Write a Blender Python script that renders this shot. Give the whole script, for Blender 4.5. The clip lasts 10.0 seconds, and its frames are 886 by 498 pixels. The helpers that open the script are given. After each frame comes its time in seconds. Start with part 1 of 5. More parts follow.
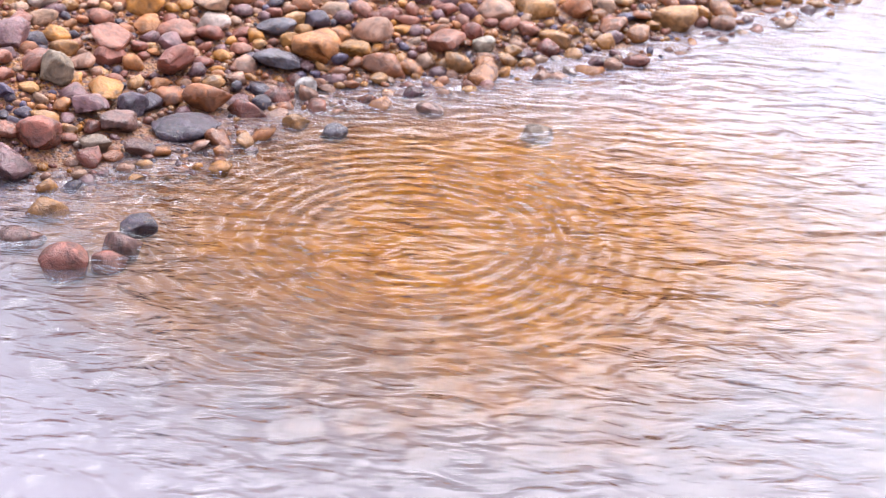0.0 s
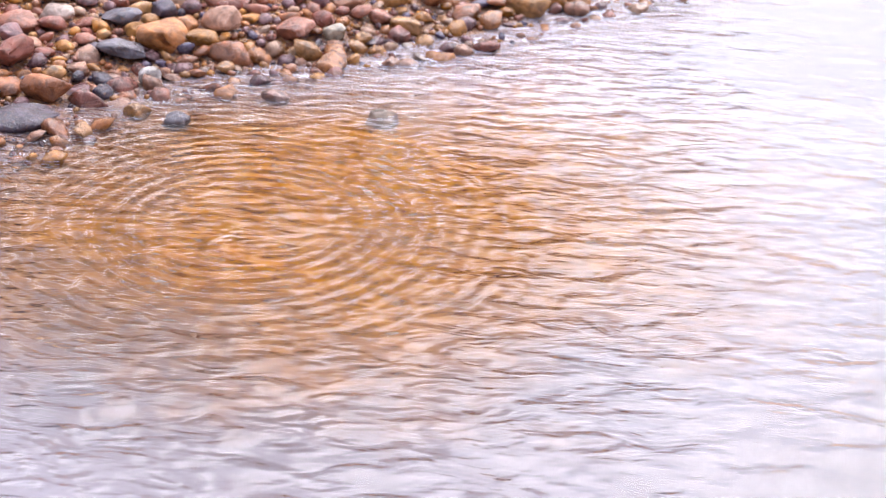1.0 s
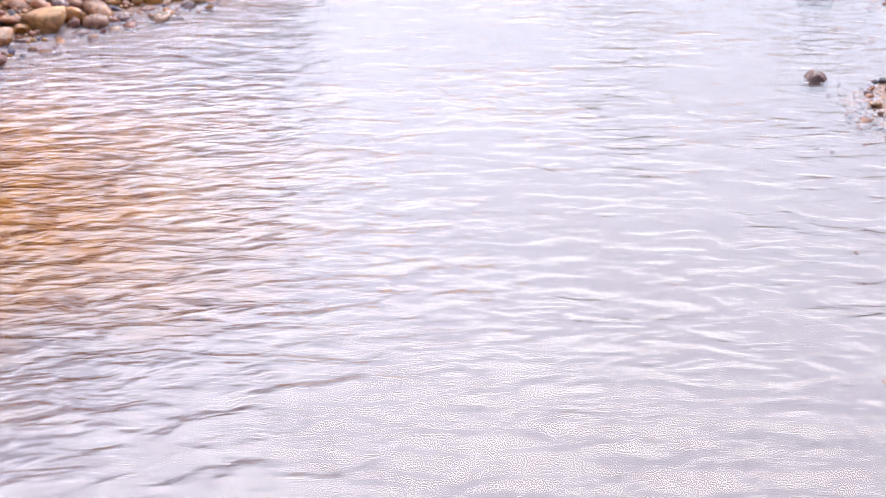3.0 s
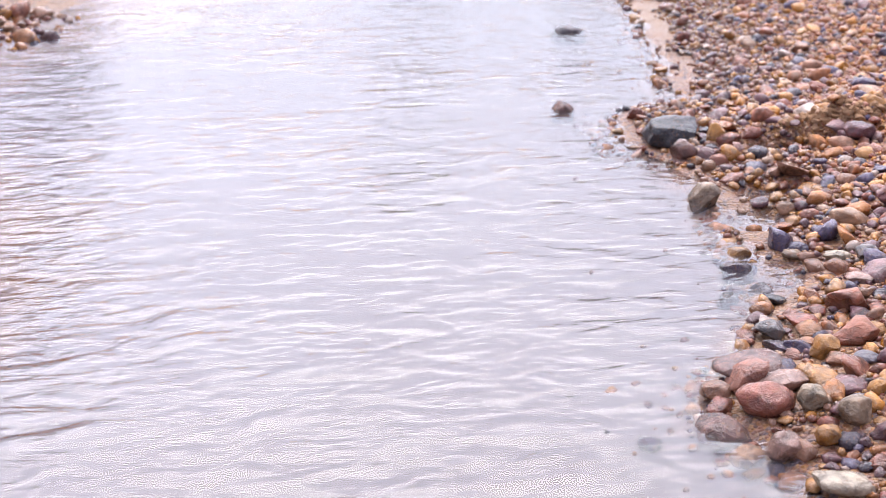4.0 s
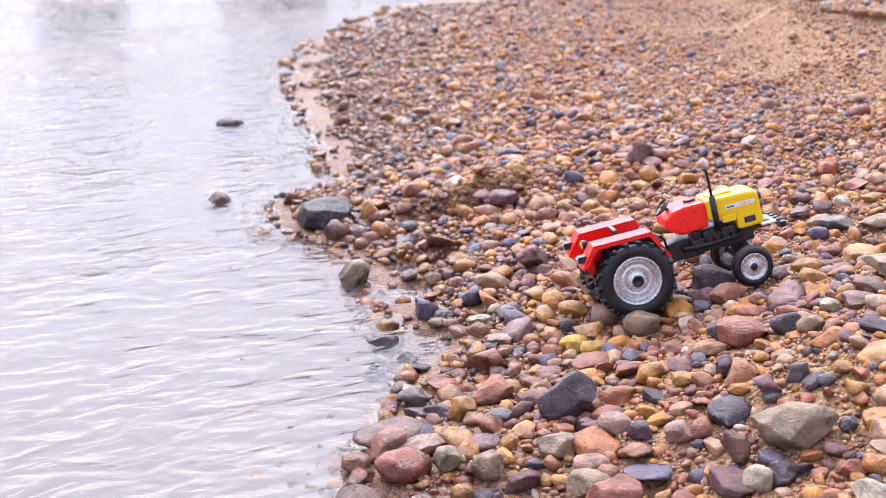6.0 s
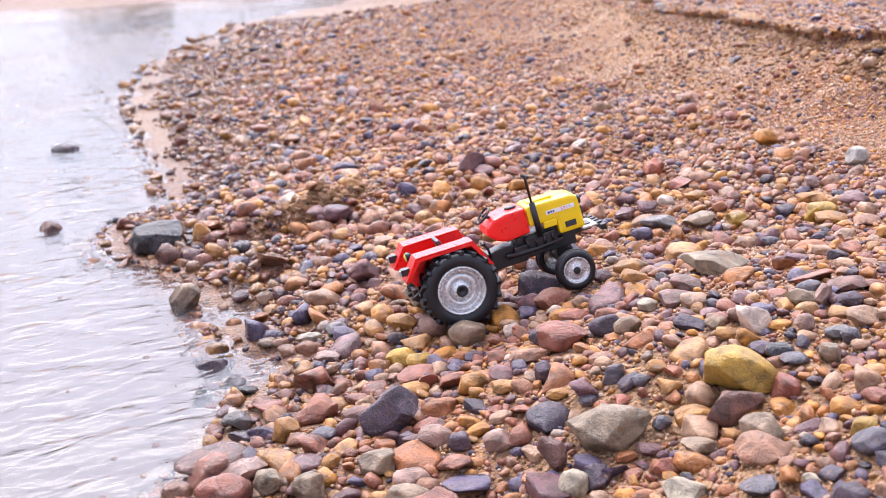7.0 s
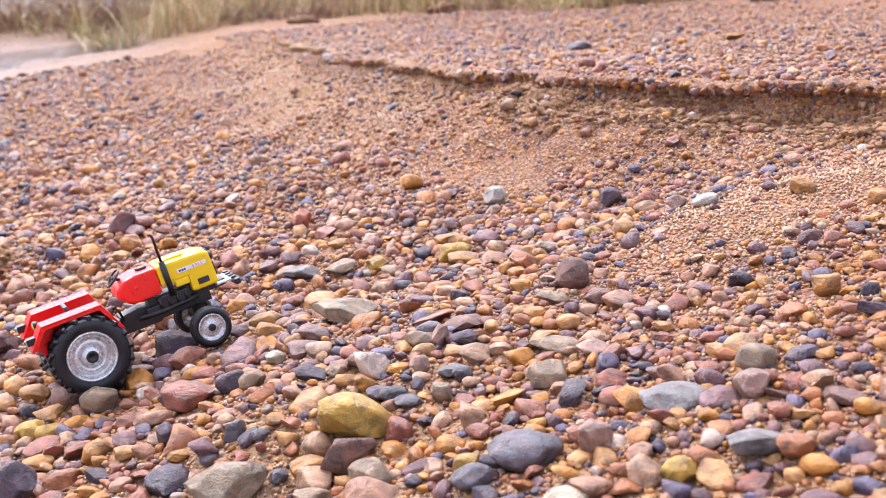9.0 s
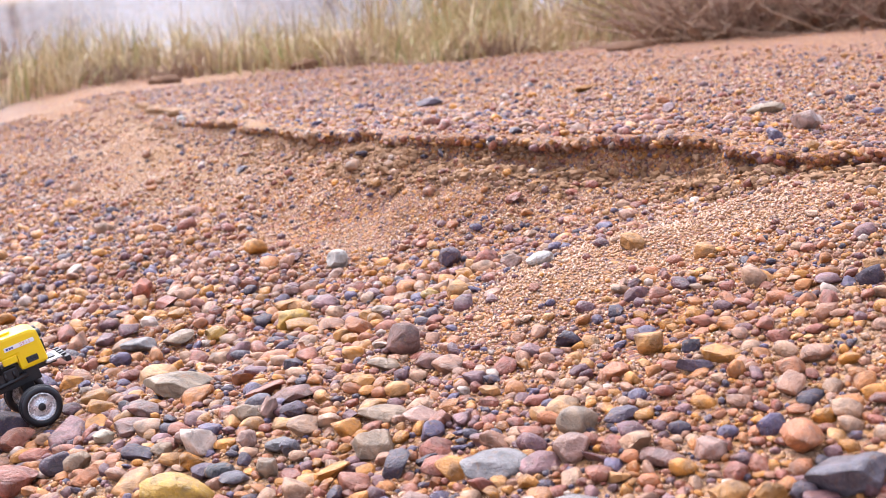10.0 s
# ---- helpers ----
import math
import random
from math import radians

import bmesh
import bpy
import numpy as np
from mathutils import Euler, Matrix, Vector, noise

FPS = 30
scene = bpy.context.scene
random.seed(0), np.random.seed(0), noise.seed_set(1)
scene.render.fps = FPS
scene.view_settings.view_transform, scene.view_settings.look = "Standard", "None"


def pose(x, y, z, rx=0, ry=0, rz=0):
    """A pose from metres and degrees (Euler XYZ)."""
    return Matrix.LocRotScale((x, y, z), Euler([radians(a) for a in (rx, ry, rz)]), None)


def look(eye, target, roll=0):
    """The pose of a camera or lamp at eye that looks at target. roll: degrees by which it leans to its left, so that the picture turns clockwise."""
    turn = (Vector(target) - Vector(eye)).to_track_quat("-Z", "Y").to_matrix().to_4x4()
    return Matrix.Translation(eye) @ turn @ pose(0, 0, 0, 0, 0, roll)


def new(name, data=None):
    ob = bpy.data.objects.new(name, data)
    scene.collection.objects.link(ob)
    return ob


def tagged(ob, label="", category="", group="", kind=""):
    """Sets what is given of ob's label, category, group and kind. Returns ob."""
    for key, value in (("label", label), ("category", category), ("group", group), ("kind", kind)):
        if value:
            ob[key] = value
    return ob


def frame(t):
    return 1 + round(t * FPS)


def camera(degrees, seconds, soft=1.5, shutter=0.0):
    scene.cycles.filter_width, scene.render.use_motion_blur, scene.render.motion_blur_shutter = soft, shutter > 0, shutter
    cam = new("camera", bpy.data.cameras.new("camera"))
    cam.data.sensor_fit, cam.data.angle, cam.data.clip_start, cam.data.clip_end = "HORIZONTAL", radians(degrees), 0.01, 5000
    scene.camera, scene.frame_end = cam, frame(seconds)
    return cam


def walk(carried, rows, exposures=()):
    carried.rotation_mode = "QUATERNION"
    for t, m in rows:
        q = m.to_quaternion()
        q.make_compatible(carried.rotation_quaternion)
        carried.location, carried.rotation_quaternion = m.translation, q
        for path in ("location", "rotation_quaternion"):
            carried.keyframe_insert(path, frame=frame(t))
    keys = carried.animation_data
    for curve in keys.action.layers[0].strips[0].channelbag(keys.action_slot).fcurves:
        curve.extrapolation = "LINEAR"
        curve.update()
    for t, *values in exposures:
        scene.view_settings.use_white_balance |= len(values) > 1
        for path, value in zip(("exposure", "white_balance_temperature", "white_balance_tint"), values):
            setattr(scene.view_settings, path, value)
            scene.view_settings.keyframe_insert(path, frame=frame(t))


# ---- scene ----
cam = camera(33.00, 10.0, soft=0.5)
cam.data.dof.use_dof = True
cam.data.dof.focus_distance = 1.02
cam.data.dof.aperture_fstop = 16
# seconds; x, y, z in metres; yaw to the left, pitch, roll in degrees
PATH = [
    (0.0, -0.2666, 0.0822, 0.4769, 27.164, -25.298, 2.360),
    (0.5, -0.2355, 0.0961, 0.4691, 25.435, -25.150, 2.479),
    (1.0, -0.2148, 0.1059, 0.4638, 23.374, -25.061, 2.713),
    (1.5, -0.1801, 0.1209, 0.4525, 20.616, -24.582, 3.018),
    (2.0, -0.1442, 0.1332, 0.4334, 17.294, -23.742, 2.802),
    (3.5, -0.0379, 0.1241, 0.4049, 6.220, -21.213, 1.539),
    (4.0, -0.0070, 0.1149, 0.4064, 2.785, -19.958, 1.088),
    (4.5, 0.0096, 0.1115, 0.3986, -0.749, -19.065, 1.982),
    (5.0, 0.0216, 0.1143, 0.3967, -3.458, -18.280, 1.622),
    (6.5, 0.0737, 0.1094, 0.3984, -10.803, -15.805, -1.371),
    (7.0, 0.0949, 0.1104, 0.3981, -13.239, -15.942, -1.947),
    (7.5, 0.1127, 0.1081, 0.4012, -15.523, -15.312, -1.717),
    (8.0, 0.1297, 0.1032, 0.3986, -18.093, -14.526, -1.378),
    (8.5, 0.1475, 0.0969, 0.3938, -21.068, -14.351, -1.457),
    (9.0, 0.1657, 0.0914, 0.3954, -23.962, -14.424, -2.874),
    (9.5, 0.1799, 0.0883, 0.4002, -25.940, -13.628, -2.690),
    (10.0, 0.2058, 0.0831, 0.4026, -28.511, -12.795, -3.849),
]
walk(cam, [(r[0], pose(r[1], r[2], r[3], 90 + r[5], 0, r[4]) @ pose(0, 0, 0, 0, 0, r[6])) for r in PATH],
     [(0.0, 1.95), (2.0, 1.9), (3.5, 1.78), (5.0, 1.79), (7.0, 1.82), (10.0, 1.9)])

# ---- light: a hazy sky, brightest round the veiled sun, which stands before the camera ----
SUN_ELEVATION, SUN_AZIMUTH = 50.0, -7.0     # azimuth from +y towards +x
sun_way = Vector((math.sin(radians(SUN_AZIMUTH)) * math.cos(radians(SUN_ELEVATION)),
                  math.cos(radians(SUN_AZIMUTH)) * math.cos(radians(SUN_ELEVATION)), math.sin(radians(SUN_ELEVATION))))
world = bpy.data.worlds.new("world")
scene.world = world
world.use_nodes = True
wn, wl = world.node_tree.nodes, world.node_tree.links
sky = wn.new("ShaderNodeTexSky")
sky.sky_type = "NISHITA"
sky.sun_disc = False
sky.sun_elevation, sky.sun_rotation = radians(SUN_ELEVATION), radians(SUN_AZIMUTH)
sky.air_density, sky.dust_density, sky.ozone_density = 1.0, 2.5, 1.5
veil = wn.new("ShaderNodeMix")                # thin even cloud in front of the blue
veil.data_type = "RGBA"
veil.inputs[0].default_value = 0.92
veil.inputs[7].default_value = (2.4, 2.6, 3.5, 1)
wl.new(sky.outputs[0], veil.inputs[6])
# the cloud glows round the sun
aim = wn.new("ShaderNodeTexCoord")
facing = wn.new("ShaderNodeVectorMath")
facing.operation = "DOT_PRODUCT"
wl.new(aim.outputs["Generated"], facing.inputs[0])
facing.inputs[1].default_value = sun_way
away = wn.new("ShaderNodeMath")
away.operation = "MULTIPLY_ADD"
away.inputs[1].default_value, away.inputs[2].default_value = 6.8, -6.8
wl.new(facing.outputs["Value"], away.inputs[0])
glow = wn.new("ShaderNodeMath")
glow.operation = "EXPONENT"
wl.new(away.outputs[0], glow.inputs[0])
tint = wn.new("ShaderNodeVectorMath")
tint.operation = "SCALE"
tint.inputs[0].default_value = (15.0, 14.8, 16.8)
wl.new(glow.outputs[0], tint.inputs["Scale"])
total = wn.new("ShaderNodeVectorMath")
total.operation = "ADD"
wl.new(veil.outputs[2], total.inputs[0])
wl.new(tint.outputs[0], total.inputs[1])
wl.new(total.outputs[0], wn["Background"].inputs["Color"])
wn["Background"].inputs["Strength"].default_value = 0.13
sun_data = bpy.data.lights.new("sun", "SUN")
sun_data.energy, sun_data.angle, sun_data.color = 0.8, radians(45), (1.0, 0.95, 0.91)
sun = new("sun", sun_data)
sun.matrix_world = look(sun_way * 20, (0, 0, 0))
scene.view_settings.exposure = 1.76

# ---- the lie of the land ----
def smooth(a, b, v):
    k = np.clip((v - a) / (b - a), 0, 1)
    return k * k * (3 - 2 * k)


def value_noise(x, y, size, seed=0):
    """Soft random heights from -1 to 1, with bumps of about that size."""
    x, y = np.asarray(x, float) / size + 1000.0, np.asarray(y, float) / size + 1000.0
    i, j = np.floor(x).astype(np.int64), np.floor(y).astype(np.int64)
    u, v = x - i, y - j
    u, v = u * u * (3 - 2 * u), v * v * (3 - 2 * v)

    def corner(a, b):
        h = (a * 374761393 + b * 668265263 + seed * 974711) & 0x7FFFFFFF
        h = ((h ^ (h >> 13)) * 1274126177) & 0x7FFFFFFF
        return ((h ^ (h >> 16)) & 0xFFFF) / 32767.5 - 1

    low = corner(i, j) * (1 - u) + corner(i + 1, j) * u
    high = corner(i, j + 1) * (1 - u) + corner(i + 1, j + 1) * u
    return low * (1 - v) + high * v


def right_shore(y):
    return np.interp(y, [-1.0, 0.0, 0.5, 0.8, 0.87, 0.94, 1.02, 1.13, 1.24, 1.34, 1.47, 1.53, 1.60, 1.69, 1.76, 2.05, 2.5, 2.8, 3.06, 3.3, 3.5, 3.65, 3.8],
                     [0.45, 0.30, 0.21, 0.175, 0.165, 0.13, 0.14, 0.185, 0.185, 0.172, 0.165, 0.12, 0.088, 0.105, 0.17, 0.16, 0.15, 0.20, 0.31, 0.42, 0.56, 0.75, 1.1])


def left_shore(y):
    return np.interp(y, [-1.0, 0.5, 0.8, 0.92, 1.01, 1.10, 1.20, 1.31, 1.44, 1.55, 1.66, 1.79, 2.5, 3.2, 4.0],
                     [-2.0, -1.5, -1.26, -1.11, -1.04, -1.055, -1.03, -0.96, -0.87, -0.82, -0.79, -0.74, -0.55, -0.75, -1.6])


def far_shore(x):
    return np.interp(x, [-3.0, -1.0, 0.05, 0.4, 0.65, 0.86, 1.3], [3.9, 3.75, 3.82, 3.83, 3.89, 3.94, 4.05])


def ledge_line(y):
    return np.interp(y, [0.0, 0.5, 0.9, 1.05, 1.14, 1.33, 1.46, 1.58, 1.76, 2.24, 2.6, 3.0, 3.5],
                     [1.35, 1.22, 1.07, 1.02, 1.0, 0.935, 0.917, 0.90, 0.90, 0.96, 1.04, 1.07, 1.15])


def ledge_top(y):
    return np.interp(y, [0.0, 1.14, 1.33, 1.46, 1.58, 1.76, 2.24, 2.97, 3.6, 6.0], [0.20, 0.191, 0.184, 0.174, 0.165, 0.15, 0.12, 0.072, 0.045, 0.1])


def past_ledge(x, y):
    """How far a spot lies behind the ragged edge of the upper gravel bed."""
    return x - ledge_line(y) + 0.03 * value_noise(x, y, 0.11, 5) + 0.014 * value_noise(x, y, 0.04, 6) + 0.007 * value_noise(x, y, 0.018, 16)


def ground_height(x, y):
    x, y = np.asarray(x, float), np.asarray(y, float)
    wob = 0.012 * value_noise(x, y, 0.07, 3) + 0.006 * value_noise(x, y, 0.03, 4)
    # bank on the tractor's side
    s = x - right_shore(y) + wob
    rise = np.interp(s, [-0.5, -0.25, -0.08, -0.015, 0.0, 0.1, 0.2, 0.3, 0.45, 0.65, 0.85, 1.2], [-0.026, -0.022, -0.016, -0.008, 0.0, 0.017, 0.038, 0.068, 0.094, 0.127, 0.154, 0.163])
    fall = np.interp(y, [0.7, 0.95, 1.1, 1.2, 1.35, 1.6, 2.1, 2.5, 3.0, 3.6], [1.3, 1.15, 0.98, 0.9, 0.86, 0.74, 0.56, 0.4, 0.28, 0.2])
    bank = np.where(s > 0, rise * fall, rise)
    bank = bank - 0.009 * np.exp(-((x - 0.56) / 0.09) ** 2 - ((y - 1.17) / 0.07) ** 2)
    # a low mound of damp earth
    mound = np.exp(-((x - 0.305) / 0.05) ** 2 - ((y - 1.56) / 0.02) ** 2)
    bank = bank + mound * (0.014 + 0.007 * value_noise(x, y, 0.016, 51) + 0.004 * value_noise(x, y, 0.007, 52))
    # small pools behind the waterline
    for px, py, rx, ry, deep in ((0.255, 1.532, 0.045, 0.016, 0.024), (0.225, 1.40, 0.03, 0.015, 0.02), (0.205, 1.33, 0.03, 0.02, 0.014), (0.20, 1.20, 0.02, 0.02, 0.01)):
        bank = bank - deep * np.exp(-((x - px) / rx) ** 2 - ((y - py) / ry) ** 2)
    e = past_ledge(x, y)
    top = ledge_top(y) * (1 - 1.6 * smooth(4.0, 4.7, y) * (1 - smooth(9.0, 11.0, y))) + 0.004 * value_noise(x, y, 0.2, 7)
    bank = bank * (1 - smooth(3.9, 4.6, y)) - 0.05 * smooth(4.2, 4.7, y)
    # crumbled slope that steepens up to a low broken face
    ragged = np.interp(y, [1.0, 1.5, 2.2], [1.0, 0.7, 0.2])
    face = (0.024 + 0.012 * value_noise(x * 0, y, 0.09, 41)) * np.interp(y, [1.0, 1.6, 2.4, 3.0], [1.25, 0.8, 0.5, 0.2])
    bank = bank + np.maximum(top - face - bank, 0) * smooth(-0.19, -0.012, e) ** 1.6
    lumps = 0.010 * value_noise(x, y, 0.045, 42) + 0.004 * value_noise(x, y, 0.02, 43) + 0.0022 * value_noise(x, y, 0.009, 44)
    bank = bank + lumps * ragged * smooth(-0.12, -0.03, e) * (1 - smooth(-0.004, 0.012, e))
    bank = bank + (np.maximum(top - bank, 0)) * smooth(-0.014, 0.008, e)
    # bank across the water
    sl = left_shore(y) - x + wob
    left = np.interp(sl, [-0.5, -0.3, -0.12, 0.0, 0.06, 0.2, 0.5, 2.0], [-0.02, -0.013, -0.006, 0.0, 0.016, 0.05, 0.1, 0.22])
    sf = y - far_shore(x) + wob
    far = np.interp(sf, [-0.6, 0.0, 0.25, 0.55, 0.85, 1.2, 7.0, 9.0, 30.0], [-0.03, 0.0, 0.022, 0.028, 0.0, -0.05, -0.05, 0.1, 0.6])
    sn = -0.35 - y
    near = np.interp(sn, [-0.6, 0.0, 0.2, 1.0], [-0.04, 0.0, 0.03, 0.1])
    z = np.maximum(np.maximum(bank, left), np.maximum(far, near))
    under = smooth(0.0, -0.012, z)
    z = z + (0.0022 * value_noise(x, y, 0.05, 8) + 0.001 * value_noise(x, y, 0.015, 9)) * (1 - 0.5 * under)
    return z

# ---- materials ----
def material(name):
    m = bpy.data.materials.new(name)
    m.use_nodes = True
    return m, m.node_tree.nodes, m.node_tree.links


def ramp(nodes, stops, constant=False):
    r = nodes.new("ShaderNodeValToRGB")
    r.color_ramp.interpolation = "CONSTANT" if constant else "LINEAR"
    el = r.color_ramp.elements
    while len(el) < len(stops):
        el.new(0.5)
    for e, (p, c) in zip(el, stops):
        e.position, e.color = p, (*c, 1)
    return r


def noise_node(nodes, links, scale, detail=4.0, rough=0.6, vector=None, distortion=0.0):
    n = nodes.new("ShaderNodeTexNoise")
    n.inputs["Scale"].default_value, n.inputs["Detail"].default_value = scale, detail
    n.inputs["Roughness"].default_value, n.inputs["Distortion"].default_value = rough, distortion
    if vector is not None:
        links.new(vector, n.inputs["Vector"])
    return n


def mix_colour(nodes, links, kind, factor, a, b):
    m = nodes.new("ShaderNodeMix")
    m.data_type, m.blend_type = "RGBA", kind
    for socket, value in ((m.inputs[0], factor), (m.inputs[6], a), (m.inputs[7], b)):
        if isinstance(value, bpy.types.NodeSocket):
            links.new(value, socket)
        elif isinstance(value, (int, float)):
            socket.default_value = value
        else:
            socket.default_value = (*value, 1)
    return m.outputs[2]


def maths(nodes, links, kind, a, b=0.5, clamp=False):
    m = nodes.new("ShaderNodeMath")
    m.operation, m.use_clamp = kind, clamp
    for socket, value in ((m.inputs[0], a), (m.inputs[1], b)):
        if isinstance(value, bpy.types.NodeSocket):
            links.new(value, socket)
        else:
            socket.default_value = value
    return m.outputs[0]


def between(nodes, links, value, a, b, c=0.0, d=1.0):
    m = nodes.new("ShaderNodeMapRange")
    m.inputs[1].default_value, m.inputs[2].default_value, m.inputs[3].default_value, m.inputs[4].default_value = a, b, c, d
    links.new(value, m.inputs[0])
    return m.outputs[0]


def bump(nodes, links, height, strength, distance, normal=None):
    b = nodes.new("ShaderNodeBump")
    b.inputs["Strength"].default_value, b.inputs["Distance"].default_value = strength, distance
    links.new(height, b.inputs["Height"])
    if normal is not None:
        links.new(normal, b.inputs["Normal"])
    return b.outputs[0]


def plain(name, colour, rough, metal=0.0, scuff=0.25, size=300.0, coat=0.0, relief=0.05):
    """Paint, plastic or metal with fine grain and worn patches."""
    m, nodes, links = material(name)
    p = nodes["Principled BSDF"]
    where = nodes.new("ShaderNodeNewGeometry").outputs["Position"]
    fine = noise_node(nodes, links, size, 5, 0.65, where)
    broad = noise_node(nodes, links, size / 9, 3, 0.5, where)
    dull = tuple(c * 0.72 + 0.03 for c in colour)
    fac = maths(nodes, links, "MULTIPLY", between(nodes, links, broad.outputs[0], 0.45, 0.75), scuff)
    links.new(mix_colour(nodes, links, "MIX", fac, colour, dull), p.inputs["Base Color"])
    links.new(between(nodes, links, fine.outputs[0], 0.3, 0.7, max(rough - 0.1, 0.02), rough + 0.12), p.inputs["Roughness"])
    links.new(bump(nodes, links, fine.outputs[0], relief, 0.001), p.inputs["Normal"])
    p.inputs["Metallic"].default_value, p.inputs["Coat Weight"].default_value = metal, coat
    return m


STONE_COLOURS = [(0.00, (0.35, 0.095, 0.055)), (0.09, (0.60, 0.22, 0.055)), (0.19, (0.19, 0.075, 0.085)), (0.25, (0.52, 0.25, 0.145)),
                 (0.35, (0.70, 0.28, 0.04)), (0.46, (0.43, 0.145, 0.08)), (0.55, (0.57, 0.32, 0.185)), (0.64, (0.065, 0.042, 0.07)),
                 (0.69, (0.52, 0.175, 0.06)), (0.78, (0.29, 0.135, 0.135)), (0.85, (0.66, 0.315, 0.10)), (0.93, (0.13, 0.095, 0.17)),
                 (0.978, (0.70, 0.52, 0.41))]


def stone_material(name, own=None, per_island=False):
    """Water-worn pebble. own: one colour for a marked stone; else the colour goes by the stone."""
    m, nodes, links = material(name)
    p = nodes["Principled BSDF"]
    geo = nodes.new("ShaderNodeNewGeometry")
    if own:
        base = nodes.new("ShaderNodeRGB")
        base.outputs[0].default_value = (*own, 1)
        base = base.outputs[0]
        chance = nodes.new("ShaderNodeObjectInfo").outputs["Random"]
    else:
        chance = geo.outputs["Random Per Island"] if per_island else nodes.new("ShaderNodeObjectInfo").outputs["Random"]
        r = ramp(nodes, STONE_COLOURS, True)
        links.new(chance, r.inputs[0])
        base = r.outputs[0]
    shift = nodes.new("ShaderNodeVectorMath")
    shift.operation = "ADD"
    links.new(geo.outputs["Position"], shift.inputs[0])
    apart = nodes.new("ShaderNodeCombineXYZ")
    links.new(maths(nodes, links, "MULTIPLY", chance, 37.0), apart.inputs[0])
    links.new(apart.outputs[0], shift.inputs[1])
    where = shift.outputs[0]
    mottle = noise_node(nodes, links, 90, 4, 0.6, where, 0.6)
    speck = noise_node(nodes, links, 700, 3, 0.7, where)
    veins = noise_node(nodes, links, 160, 5, 0.5, where, 2.5)
    tone = between(nodes, links, mottle.outputs[0], 0.32, 0.7, 0.26, 0.96)
    scaled = nodes.new("ShaderNodeVectorMath")
    scaled.operation = "SCALE"
    links.new(base, scaled.inputs[0])
    links.new(tone, scaled.inputs["Scale"])
    rusty = mix_colour(nodes, links, "MIX", between(nodes, links, veins.outputs[0], 0.56, 0.72, 0.0, 0.55), scaled.outputs[0], (0.28, 0.12, 0.04))
    dusty = mix_colour(nodes, links, "MIX", between(nodes, links, speck.outputs[0], 0.52, 0.75, 0.0, 0.28), rusty, (0.36, 0.26, 0.19))
    # stones at the water's edge are wet
    z = nodes.new("ShaderNodeSeparateXYZ")
    links.new(geo.outputs["Position"], z.inputs[0])
    wet = between(nodes, links, maths(nodes, links, "ADD", z.outputs[2], maths(nodes, links, "MULTIPLY", mottle.outputs[0], 0.02)), 0.022, 0.036, 1.0, 0.0)
    soaked = mix_colour(nodes, links, "MULTIPLY", maths(nodes, links, "MULTIPLY", wet, 0.75), dusty, (0.55, 0.5, 0.5))
    links.new(soaked, p.inputs["Base Color"])
    dry = between(nodes, links, maths(nodes, links, "FRACT", maths(nodes, links, "MULTIPLY", chance, 17.3)), 0.0, 1.0, 0.28, 0.6)
    rough = nodes.new("ShaderNodeMix")
    links.new(wet, rough.inputs[0])
    links.new(dry, rough.inputs[2])
    rough.inputs[3].default_value = 0.12
    links.new(rough.outputs[0], p.inputs["Roughness"])
    b = bump(nodes, links, mottle.outputs[0], 0.55, 0.005)
    links.new(bump(nodes, links, speck.outputs[0], 0.8, 0.0016, b), p.inputs["Normal"])
    return m


